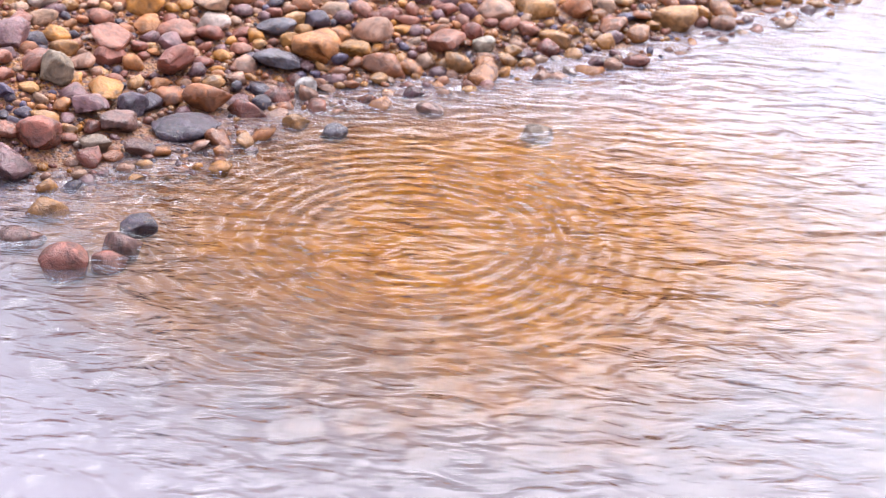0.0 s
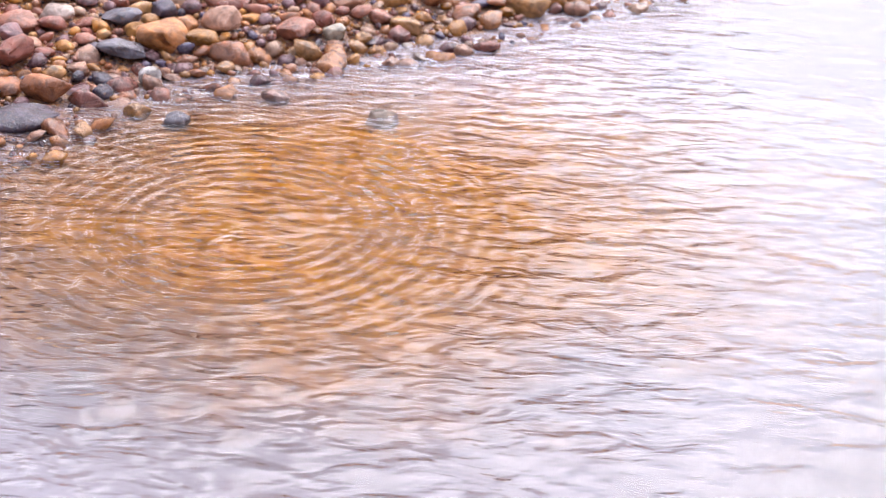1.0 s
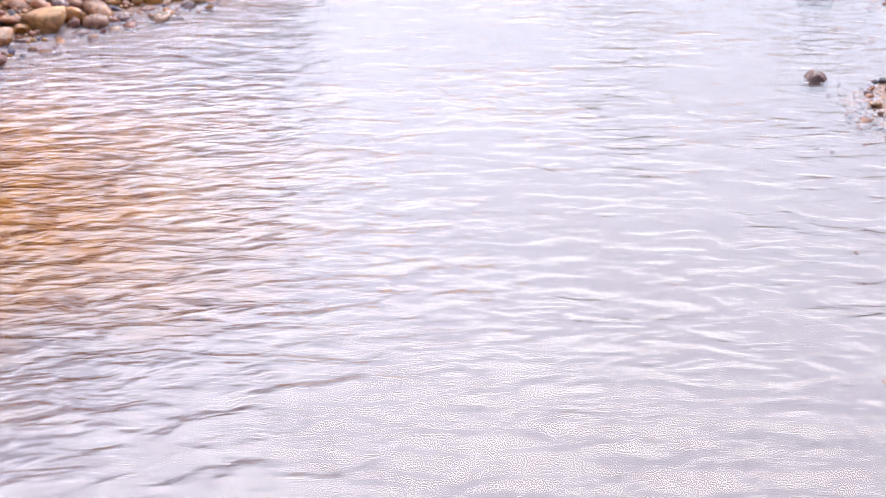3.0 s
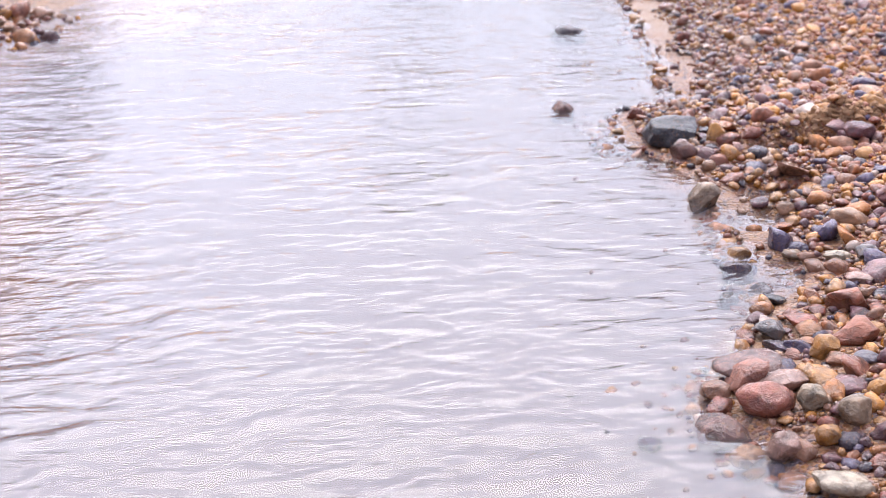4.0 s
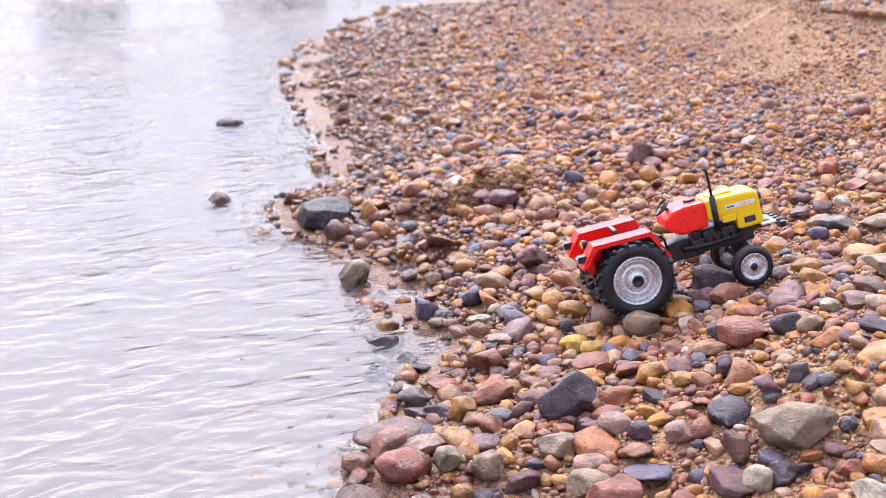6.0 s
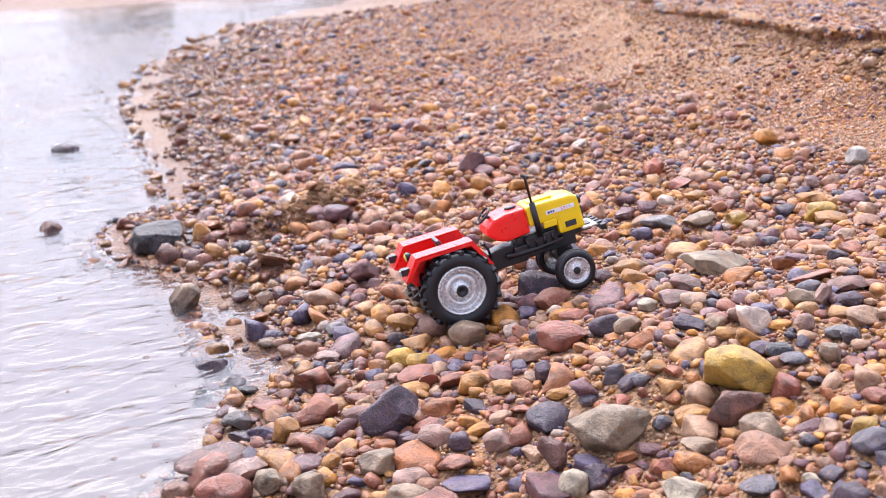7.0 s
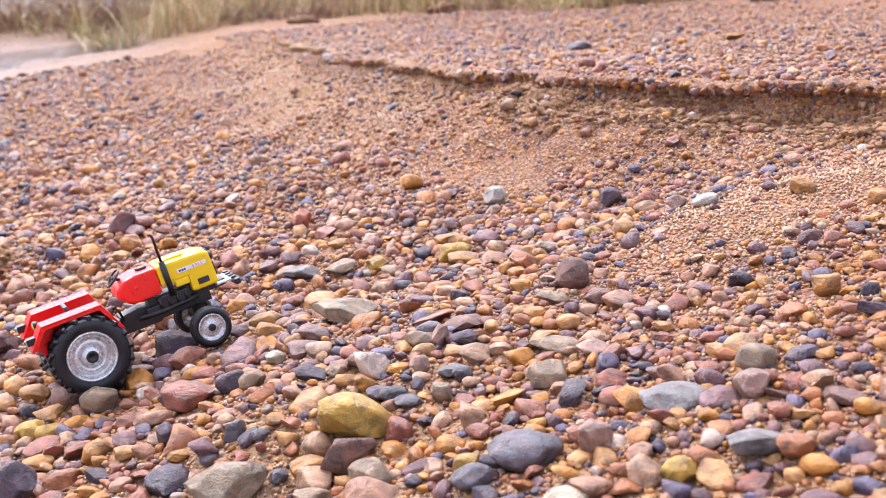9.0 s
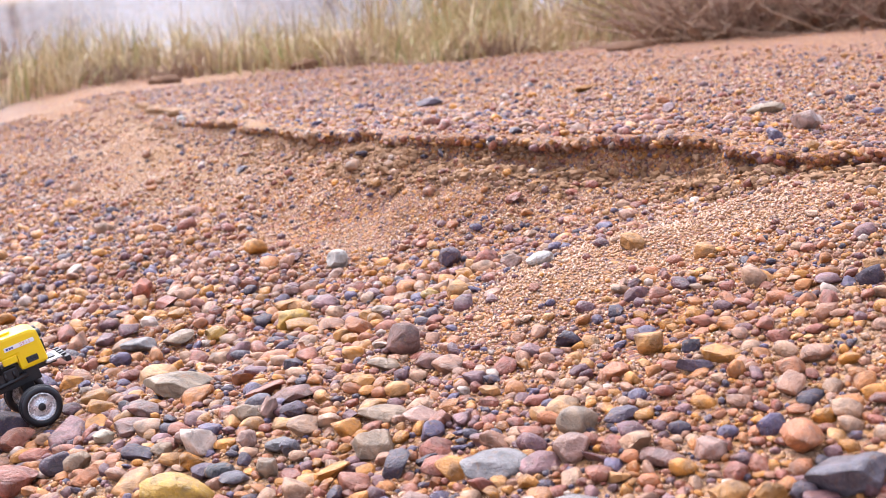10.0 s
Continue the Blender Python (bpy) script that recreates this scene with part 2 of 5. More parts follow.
def ground_material():
    m, nodes, links = material("gravelly_sand")
    p = nodes["Principled BSDF"]
    geo = nodes.new("ShaderNodeNewGeometry")
    where = geo.outputs["Position"]
    z = nodes.new("ShaderNodeSeparateXYZ")
    links.new(where, z.inputs[0])
    grains = nodes.new("ShaderNodeTexVoronoi")
    grains.inputs["Scale"].default_value = 330
    grit = nodes.new("ShaderNodeTexVoronoi")
    grit.inputs["Scale"].default_value = 900
    for v in (grains, grit):
        links.new(where, v.inputs["Vector"])
    pick = nodes.new("ShaderNodeSeparateColor")
    links.new(grains.outputs["Color"], pick.inputs[0])
    r = ramp(nodes, STONE_COLOURS, True)
    links.new(pick.outputs[0], r.inputs[0])
    broad = noise_node(nodes, links, 9, 5, 0.6, where)
    fine = noise_node(nodes, links, 260, 5, 0.7, where)
    sand = ramp(nodes, [(0.3, (0.05, 0.025, 0.013)), (0.5, (0.20, 0.104, 0.052)), (0.72, (0.42, 0.24, 0.13))])
    links.new(fine.outputs[0], sand.inputs[0])
    gravel = between(nodes, links, broad.outputs[0], 0.35, 0.6, 0.9, 0.5)
    dim = mix_colour(nodes, links, "MULTIPLY", 1.0, r.outputs[0], (0.62, 0.62, 0.62))
    dry = mix_colour(nodes, links, "MIX", gravel, sand.outputs[0], dim)
    # drifts of paler sand
    drift = noise_node(nodes, links, 1.3, 4, 0.55, where)
    dry = mix_colour(nodes, links, "MIX", between(nodes, links, drift.outputs[0], 0.48, 0.62, 0.0, 0.6), dry, (0.40, 0.245, 0.125))
    # amber, silted bed under the water
    silt_and_sheen = ramp(nodes, [(0.3, (0.15, 0.062, 0.006)), (0.55, (0.33, 0.14, 0.012)), (0.75, (0.46, 0.23, 0.04))])
    links.new(noise_node(nodes, links, 60, 6, 0.7, where).outputs[0], silt_and_sheen.inputs[0])
    bed = mix_colour(nodes, links, "MIX", between(nodes, links, noise_node(nodes, links, 5, 3, 0.5, where).outputs[0], 0.5, 0.62, 0.0, 0.6), silt_and_sheen.outputs[0], (0.24, 0.13, 0.05))
    # away from the amber shallows, sky sheen is painted into the bed colour
    apart = nodes.new("ShaderNodeVectorMath")
    apart.operation = "DISTANCE"
    links.new(where, apart.inputs[0])
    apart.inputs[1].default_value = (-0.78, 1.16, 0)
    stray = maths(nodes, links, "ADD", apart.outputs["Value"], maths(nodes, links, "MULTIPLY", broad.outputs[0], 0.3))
    # deep: painted darker with y, where sky reflection is strongest, not by depth
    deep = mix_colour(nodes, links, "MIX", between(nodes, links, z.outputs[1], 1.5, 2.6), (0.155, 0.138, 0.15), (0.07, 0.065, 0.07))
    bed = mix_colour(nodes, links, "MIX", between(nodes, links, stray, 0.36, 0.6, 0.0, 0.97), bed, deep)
    under = between(nodes, links, z.outputs[2], -0.010, -0.003, 1.0, 0.0)
    damp = between(nodes, links, maths(nodes, links, "ADD", z.outputs[2], maths(nodes, links, "MULTIPLY", broad.outputs[0], 0.03)), 0.018, 0.05, 1.0, 0.0)
    soaked = mix_colour(nodes, links, "MULTIPLY", maths(nodes, links, "MULTIPLY", damp, 0.7), dry, (0.5, 0.44, 0.42))
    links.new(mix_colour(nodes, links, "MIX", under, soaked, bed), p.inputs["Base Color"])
    links.new(maths(nodes, links, "MAXIMUM", between(nodes, links, damp, 0.0, 1.0, 0.85, 0.5), under), p.inputs["Roughness"])
    links.new(between(nodes, links, under, 0.0, 1.0, 0.5, 0.0), p.inputs["Specular IOR Level"])
    # the bed is smoothed by silt
    bare = maths(nodes, links, "SUBTRACT", 1.0, under)
    b = bump(nodes, links, maths(nodes, links, "MULTIPLY", grains.outputs["Distance"], bare), 1.0, -0.003)
    b = bump(nodes, links, maths(nodes, links, "MULTIPLY", grit.outputs["Distance"], bare), 0.6, -0.0007, b)
    links.new(bump(nodes, links, maths(nodes, links, "MULTIPLY", fine.outputs[0], bare), 0.5, 0.002, b), p.inputs["Normal"])
    return m


def water_material():
    """Shallow water: clear body, painted sky sheen, surface gloss by Fresnel, small ripples."""
    m, nodes, links = material("river_water")
    nodes.remove(nodes["Principled BSDF"])
    out = nodes["Material Output"]
    where = nodes.new("ShaderNodeNewGeometry").outputs["Position"]

    def waves(angle, stretch, scale, distortion):
        turn = nodes.new("ShaderNodeMapping")
        turn.inputs["Rotation"].default_value = (0, 0, radians(-angle))
        links.new(where, turn.inputs["Vector"])
        pull = nodes.new("ShaderNodeMapping")
        pull.inputs["Scale"].default_value = (stretch, 1.0, 1.0)
        links.new(turn.outputs[0], pull.inputs["Vector"])
        return noise_node(nodes, links, scale, 2, 0.45, pull.outputs[0], distortion).outputs[0]

    calm = noise_node(nodes, links, 2.6, 2, 0.5, where).outputs[0]
    # the water is livelier towards the far pebble bank
    apart = nodes.new("ShaderNodeVectorMath")
    apart.operation = "DISTANCE"
    links.new(where, apart.inputs[0])
    apart.inputs[1].default_value = (-0.76, 0.99, 0)
    reach = apart.outputs["Value"]
    lively = maths(nodes, links, "ADD", between(nodes, links, calm, 0.42, 0.64, 0.26, 0.52), between(nodes, links, reach, 0.15, 0.6, 1.05, 0.0))
    height = maths(nodes, links, "MULTIPLY", waves(18, 0.5, 42, 0.9), lively)
    n1 = bump(nodes, links, height, 1.0, 0.0095)
    fine = maths(nodes, links, "MULTIPLY", waves(26, 0.4, 90, 0.8), lively)
    n2 = bump(nodes, links, fine, 1.0, 0.0028, n1)
    swell = bump(nodes, links, waves(12, 0.35, 20, 0.4), 0.6, 0.003, n2)
    # rings spreading from a spot near the far bank
    ring = maths(nodes, links, "SINE", maths(nodes, links, "MULTIPLY", maths(nodes, links, "ADD", reach, maths(nodes, links, "MULTIPLY", calm, 0.05)), 2 * math.pi / 0.0155))
    fade = maths(nodes, links, "MULTIPLY", between(nodes, links, reach, 0.05, 0.09), between(nodes, links, reach, 0.09, 0.27, 1.0, 0.0))
    n3 = bump(nodes, links, maths(nodes, links, "MULTIPLY", ring, fade), 1.0, 0.0014, swell)
    gloss = nodes.new("ShaderNodeBsdfGlossy")
    gloss.inputs["Roughness"].default_value = 0.025
    links.new(n3, gloss.inputs["Normal"])
    clear = nodes.new("ShaderNodeBsdfTransparent")
    clear.inputs["Color"].default_value = (0.95, 0.92, 0.88, 1)
    # lilac diffuse stands in for reflected sky, strongest at left, least over amber
    silt_and_sheen = nodes.new("ShaderNodeBsdfDiffuse")
    silt_and_sheen.inputs["Color"].default_value = (0.72, 0.67, 0.76, 1)
    sheen_mix = nodes.new("ShaderNodeMixShader")
    across = nodes.new("ShaderNodeSeparateXYZ")
    links.new(where, across.inputs[0])
    links.new(maths(nodes, links, "MULTIPLY", between(nodes, links, reach, 0.2, 0.42, 0.02, 1.0), maths(nodes, links, "MULTIPLY", between(nodes, links, across.outputs[0], -0.75, -0.1, 0.2, 0.04), between(nodes, links, calm, 0.3, 0.7, 0.6, 1.2))), sheen_mix.inputs[0])
    links.new(clear.outputs[0], sheen_mix.inputs[1])
    links.new(silt_and_sheen.outputs[0], sheen_mix.inputs[2])
    edge = nodes.new("ShaderNodeFresnel")
    edge.inputs["IOR"].default_value = 1.34
    links.new(n3, edge.inputs["Normal"])
    top = nodes.new("ShaderNodeMixShader")
    links.new(edge.outputs[0], top.inputs[0])
    links.new(sheen_mix.outputs[0], top.inputs[1])
    links.new(gloss.outputs[0], top.inputs[2])
    links.new(top.outputs[0], out.inputs["Surface"])
    return m


def blade_material(name, stops, rough=0.6):
    m, nodes, links = material(name)
    p = nodes["Principled BSDF"]
    geo = nodes.new("ShaderNodeNewGeometry")
    r = ramp(nodes, stops)
    links.new(geo.outputs["Random Per Island"], r.inputs[0])
    n = noise_node(nodes, links, 40, 3, 0.6, geo.outputs["Position"])
    links.new(mix_colour(nodes, links, "MULTIPLY", between(nodes, links, n.outputs[0], 0.35, 0.7, 0.0, 0.5), r.outputs[0], (0.6, 0.55, 0.45)), p.inputs["Base Color"])
    p.inputs["Roughness"].default_value = rough
    return m


GROUND = ground_material()
WATER = water_material()
PEBBLE = stone_material("pebble")
PEBBLES = stone_material("pebbles", per_island=True)
RED = plain("red_plastic", (0.84, 0.006, 0.004), 0.32, coat=0.05, relief=0.02)
YELLOW = plain("yellow_plastic", (0.86, 0.56, 0.003), 0.36, coat=0.05, relief=0.02)
BLACK = plain("black_plastic", (0.008, 0.008, 0.010), 0.38)
TYRE = plain("rubber", (0.004, 0.004, 0.007), 0.45, scuff=0.5, relief=0.15)
SILVER = plain("silver_paint", (0.68, 0.675, 0.675), 0.26, metal=0.55, scuff=0.9, relief=0.12)
GREY = plain("grey_plastic", (0.05, 0.05, 0.06), 0.4)
LENS_CLEAR = plain("lamp_lens", (0.42, 0.36, 0.38), 0.1)
LENS_AMBER = plain("amber_lens", (0.72, 0.55, 0.12), 0.15)
LABEL_WHITE = plain("sticker_white", (0.78, 0.76, 0.74), 0.4)
LABEL_BLUE = plain("sticker_blue", (0.05, 0.06, 0.22), 0.4)
LABEL_RED = plain("sticker_red", (0.6, 0.08, 0.08), 0.4)
THREAD = plain("thread", (0.35, 0.34, 0.34), 0.6)
REED = blade_material("dry_reed", [(0.0, (0.26, 0.16, 0.08)), (0.25, (0.54, 0.38, 0.20)), (0.6, (0.72, 0.57, 0.34)), (0.8, (0.56, 0.45, 0.20)), (1.0, (0.24, 0.28, 0.07))])
LEAF = blade_material("green_leaf", [(0.0, (0.04, 0.07, 0.015)), (0.6, (0.08, 0.11, 0.03)), (1.0, (0.14, 0.13, 0.04))])
BARK = plain("bark", (0.16, 0.10, 0.065), 0.85, size=60, relief=0.5)
TWIG = blade_material("dead_twig", [(0.0, (0.20, 0.11, 0.075)), (0.6, (0.34, 0.20, 0.13)), (1.0, (0.52, 0.38, 0.26))])
DARK_EARTH = plain("dark_earth", (0.16, 0.075, 0.035), 0.95, size=420, relief=0.9, scuff=0.8)
GRAIN = blade_material("coarse_sand", [(0.0, (0.30, 0.14, 0.06)), (0.25, (0.46, 0.235, 0.11)), (0.5, (0.56, 0.345, 0.19)), (0.7, (0.38, 0.185, 0.125)), (0.85, (0.68, 0.50, 0.35)), (0.95, (0.16, 0.09, 0.07)), (1.0, (0.55, 0.22, 0.07))], 0.3)
EARTH = plain("earth", (0.29, 0.155, 0.075), 0.9, size=420, relief=0.9, scuff=0.8)

# ---- builders ----
def mesh_object(name, verts, faces, mat, parent=None, smooth_shade=True):
    me = bpy.data.meshes.new(name)
    me.from_pydata(verts, [], faces)
    me.materials.append(mat)
    if smooth_shade:
        me.polygons.foreach_set("use_smooth", [True] * len(me.polygons))
    ob = new(name, me)
    ob.parent = parent
    return ob


def part(name, bm, mat, parent, label=""):
    """One mesh object out of a bmesh, under a thing or a part."""
    me = bpy.data.meshes.new(name)
    bm.normal_update()
    bm.to_mesh(me)
    bm.free()
    me.materials.append(mat)
    ob = new(name, me)
    ob.parent = parent
    return tagged(ob, label)


def soft_box(bm, sx, sy, sz, m, bevel=0.0006, segments=2):
    """A box of that size, its edges rounded, at the pose m."""
    made = bmesh.ops.create_cube(bm, size=1.0, matrix=Matrix.Diagonal((sx, sy, sz, 1)))
    edges = list({e for v in made["verts"] for e in v.link_edges})
    res = bmesh.ops.bevel(bm, geom=edges, offset=bevel, segments=segments, affect="EDGES", profile=0.6)
    verts = list({v for f in res["faces"] for v in f.verts} | {v for v in made["verts"] if v.is_valid})
    bmesh.ops.transform(bm, matrix=m, verts=verts)


def prism(bm, outline, thick, m, bevel=0.0005):
    """A closed outline in x, z drawn out along y by thick, centred, edges rounded."""
    front = [bm.verts.new((x, -thick / 2, z)) for x, z in outline]
    back = [bm.verts.new((x, thick / 2, z)) for x, z in outline]
    n = len(outline)
    faces = [bm.faces.new(front), bm.faces.new(back[::-1])]
    faces += [bm.faces.new((front[i], back[i], back[(i + 1) % n], front[(i + 1) % n])) for i in range(n)]
    bmesh.ops.recalc_face_normals(bm, faces=faces)
    verts = front + back
    if bevel:
        res = bmesh.ops.bevel(bm, geom=list({e for f in faces for e in f.edges}), offset=bevel, segments=2, affect="EDGES", profile=0.6)
        verts = list({v for f in res["faces"] for v in f.verts} | {v for v in verts if v.is_valid})
    bmesh.ops.transform(bm, matrix=m, verts=verts)


def lathe(bm, profile, steps, m):
    """A profile of (radius, along) turned round the y axis."""
    rings = []
    for k in range(steps):
        a = 2 * math.pi * k / steps
        rings.append([bm.verts.new(m @ Vector((r * math.cos(a), y, r * math.sin(a)))) for r, y in profile])
    faces = []
    for k in range(steps):
        a, b = rings[k], rings[(k + 1) % steps]
        for i in range(len(profile) - 1):
            faces.append(bm.faces.new((a[i], a[i + 1], b[i + 1], b[i])))
    for f in faces:
        f.smooth = True
    bmesh.ops.recalc_face_normals(bm, faces=faces)


def rod(bm, points, radius, steps=8, taper=1.0):
    """A round bar through the points."""
    pts = [Vector(p) for p in points]
    rings = []
    for i, p in enumerate(pts):
        way = (pts[min(i + 1, len(pts) - 1)] - pts[max(i - 1, 0)]).normalized()
        side = way.cross(Vector((0.31, 0.95, 0.13))).normalized()
        up = way.cross(side)
        r = radius * (1 + (taper - 1) * i / max(len(pts) - 1, 1))
        rings.append([bm.verts.new(p + r * (math.cos(2 * math.pi * k / steps) * side + math.sin(2 * math.pi * k / steps) * up)) for k in range(steps)])
    for a, b in zip(rings, rings[1:]):
        for k in range(steps):
            f = bm.faces.new((a[k], a[(k + 1) % steps], b[(k + 1) % steps], b[k]))
            f.smooth = True
    bm.faces.new(rings[0][::-1])
    bm.faces.new(rings[-1])


def unit_ball(level):
    bm = bmesh.new()
    bmesh.ops.create_icosphere(bm, subdivisions=level, radius=1.0)
    v = np.array([p.co for p in bm.verts])
    bm.verts.ensure_lookup_table()
    f = np.array([[p.index for p in q.verts] for q in bm.faces])
    bm.free()
    return v, f


BALLS = {k: unit_ball(k + 1) for k in range(5)}


def pebble_shape(rng, level, angular=0.5):
    """Vertices of a worn stone about 1 across its half length: a ball cut by worn facets and dented."""
    v = BALLS[level][0].copy()
    v *= (1.0, rng.uniform(0.55, 0.95), rng.uniform(0.3, 0.56))
    for _ in range(rng.integers(6, 10) + int(8 * angular)):
        n = rng.normal(size=3)
        n /= np.linalg.norm(n)
        reach = np.abs(v @ n).max()
        v -= np.maximum(v @ n - reach * rng.uniform(0.84 - 0.36 * angular, 0.9), 0)[:, None] * n
    d = v / np.linalg.norm(v, axis=1)[:, None]
    for k, a in ((1.6, 0.05), (4.0, 0.022), (9.0, 0.014), (19.0, 0.009)):
        w = rng.normal(size=(3, 3)) * k
        v *= 1 + (a * np.sin(d @ w + rng.uniform(0, 6.28, 3)).sum(1) / 1.7)[:, None]
    v -= (v.max(0) + v.min(0)) / 2
    return v / np.abs(v[:, :2]).max()


# ---- ground: one sheet to the horizon ----
def spread(lo, hi, step, far):
    inner = np.arange(lo, hi + step / 2, step)
    out = np.geomspace(0.05, far, 26)
    return np.concatenate([(lo - out)[::-1], inner, hi + out])


gx, gy = spread(-1.7, 2.3, 0.014, 300), spread(0.2, 3.2, 0.014, 300)
gx = np.concatenate([gx[gx < 0.2], np.arange(0.2, 0.6, 0.006), np.arange(0.6, 1.35, 0.0045), gx[gx > 1.35]])
gy = np.concatenate([gy[gy < 0.6], np.arange(0.6, 2.2, 0.006), gy[gy > 2.2]])
GX, GY = np.meshgrid(gx, gy)
GZ = ground_height(GX, GY)
edge = np.maximum(np.maximum(-4.0 - GX, np.where(GY < 4, GX - 3.0, GX - 9.0)), np.maximum(GY - 13.0, -1.2 - GY))
GZ = GZ + np.where(edge > 0, np.minimum(edge * 0.02, 0.06) + 0.05 * value_noise(GX, GY, 9.0, 11) * smooth(0, 20, edge), 0)
nx, ny = len(gx), len(gy)
idx = np.arange(nx * ny).reshape(ny, nx)
quads = np.stack([idx[:-1, :-1], idx[:-1, 1:], idx[1:, 1:], idx[1:, :-1]], -1).reshape(-1, 4)
ground = mesh_object("ground", np.stack([GX, GY, GZ], -1).reshape(-1, 3).tolist(), quads.tolist(), GROUND)
tagged(ground, "brown gravelly sand bank sloping into shallow amber river bed", "ground", kind="structure")

# ---- water ----
wx, wy = np.linspace(-8.0, 9.0, 60), np.linspace(-0.8, 13.5, 70)
wi = np.arange(60 * 70).reshape(70, 60)
water = mesh_object("water", [(x, y, 0.0) for y in wy for x in wx], np.stack([wi[:-1, :-1], wi[:-1, 1:], wi[1:, 1:], wi[1:, :-1]], -1).reshape(-1, 4).tolist(), WATER)
tagged(water, "shallow rippled river water reflecting a pale sky", "water", kind="structure")


# ---- marked stones, each a thing of its own ----
ROCK_RNG = np.random.default_rng(5)
STONES_TAKEN = []


def rock(x, y, long, tall, colour, label, turn=0.0, angular=0.6, deep=0.78, sunk=0.3, group="large stones on the gravel bank"):
    """A single stone: long and tall in metres; deep is its depth as a share of its length; sunk, the share of its height in the gravel."""
    level = 4 if long > 0.055 else 3
    v = pebble_shape(ROCK_RNG, level, angular)
    tall = tall + max(0.0, -0.8 * float(ground_height(x, y)))      # a stone in the water stands on the bed
    v = v / (v.max(0) - v.min(0)) * (long, long * deep, tall * 1.25)
    lean = np.array(Euler((ROCK_RNG.uniform(-0.2, 0.2), ROCK_RNG.uniform(-0.2, 0.2), radians(turn))).to_matrix())
    v = v @ lean.T
    v[:, 2] -= v[:, 2].min()
    base = float(ground_height(x, y))
    z = base - sunk * tall
    key = "stone_%02x%02x%02x" % tuple(int(c * 255) for c in colour)
    mat = bpy.data.materials.get(key) or stone_material(key, own=colour)
    ob = mesh_object("stone", v.tolist(), BALLS[level][1].tolist(), mat)
    ob.location = (x, y, z)
    STONES_TAKEN.append((x, y, 0.42 * long))
    return tagged(ob, label, "stone", group)


STONE = {
    "orange": (0.55, 0.24, 0.05),
    "red": (0.42, 0.13, 0.08),
    "purple": (0.11, 0.07, 0.1),
    "slate": (0.17, 0.145, 0.17),
    "tan": (0.4, 0.27, 0.17),
    "brown": (0.27, 0.125, 0.095),
    "cream": (0.66, 0.54, 0.38),
    "yellow": (0.64, 0.36, 0.05),
    "grey": (0.27, 0.24, 0.23),
    "olive": (0.38, 0.27, 0.17),
    "pink": (0.5, 0.29, 0.22),
    "white": (0.72, 0.66, 0.58),
    "brick": (0.55, 0.16, 0.09),
    "black": (0.06, 0.058, 0.07),
}
rock(0.450, 0.870, 0.0438, 0.0215, STONE["yellow"], "ochre yellow faceted stone with a sharp edge on pebbles", -31, 0.95, sunk=0.22)
rock(0.370, 0.875, 0.0501, 0.0224, STONE["olive"], "greyish tan blocky slab of stone among pebbles", -17, 1.0, sunk=0.22)
rock(0.262, 0.987, 0.0384, 0.0301, STONE["purple"], "dark purple angular stone lying on the bank", -14, 1.0, sunk=0.22)
rock(0.496, 0.742, 0.0401, 0.0151, STONE["slate"], "slate grey smooth oval stone on the bank", -28, 0.1, sunk=0.22)
rock(0.467, 0.746, 0.0241, 0.0106, STONE["slate"], "slate grey small smooth oval stone on pebbles", -25, 0.1, sunk=0.22)
rock(0.376, 1.241, 0.0424, 0.0276, STONE["olive"], "greyish tan angular stone on the pebble bank", -25, 0.9, sunk=0.22)
rock(0.338, 1.220, 0.0298, 0.0223, STONE["olive"], "greyish tan rounded block among pebbles", -25, 0.8, sunk=0.22)
rock(0.434, 0.845, 0.0328, 0.0195, STONE["brown"], "dull brown wedge-shaped stone leaning on pebbles", -12, 0.9, sunk=0.22)
rock(0.415, 0.855, 0.0238, 0.0133, STONE["orange"], "rusty orange rounded stone on pebbles", -29, 0.5, sunk=0.22)
rock(0.433, 0.804, 0.0268, 0.0167, STONE["tan"], "light tan rounded stone on pebbles", -33, 0.5, sunk=0.22)
# between the wheels: purple stands in for dark brown under the tractor's shadow
rock(0.418, 1.165, 0.0330, 0.0180, STONE["purple"], "dark blocky stone resting on pebbles, shade of the tractor painted in", -1, 0.8, sunk=0.22)
rock(0.480, 1.130, 0.0275, 0.0128, STONE["orange"], "rusty orange flat stone beside the toy tractor", -20, 0.5, sunk=0.22)
rock(0.360, 1.157, 0.0379, 0.0140, STONE["brown"], "dull brown flat stone on the bank", -2, 0.6, sunk=0.22)
rock(0.346, 1.112, 0.0273, 0.0173, STONE["tan"], "light tan rounded stone on the bank", -13, 0.6, sunk=0.22)
rock(0.332, 1.157, 0.0249, 0.0148, STONE["pink"], "pinkish rounded stone on the bank", -7, 0.4, sunk=0.22)
rock(0.385, 1.008, 0.0348, 0.0160, STONE["red"], "reddish brown flat angular stone on the bank", -26, 0.7, sunk=0.22)
rock(0.414, 1.003, 0.0227, 0.0129, STONE["purple"], "dark purple small angular stone", -13, 0.6, sunk=0.22)
rock(0.595, 1.375, 0.0200, 0.0176, STONE["brick"], "brick red angular piece of stone on gravel", -10, 0.9, sunk=0.22)
rock(0.745, 1.275, 0.0195, 0.0162, STONE["white"], "whitish quartz angular stone on gravel", -28, 0.6, sunk=0.22)
rock(0.146, 1.562, 0.0558, 0.0247, STONE["black"], "wet black slab of stone at the water edge", 6, 0.9, sunk=0.22)
rock(0.190, 1.545, 0.0192, 0.0190, STONE["orange"], "rusty orange block of stone at the water edge", 2, 0.7, sunk=0.22)
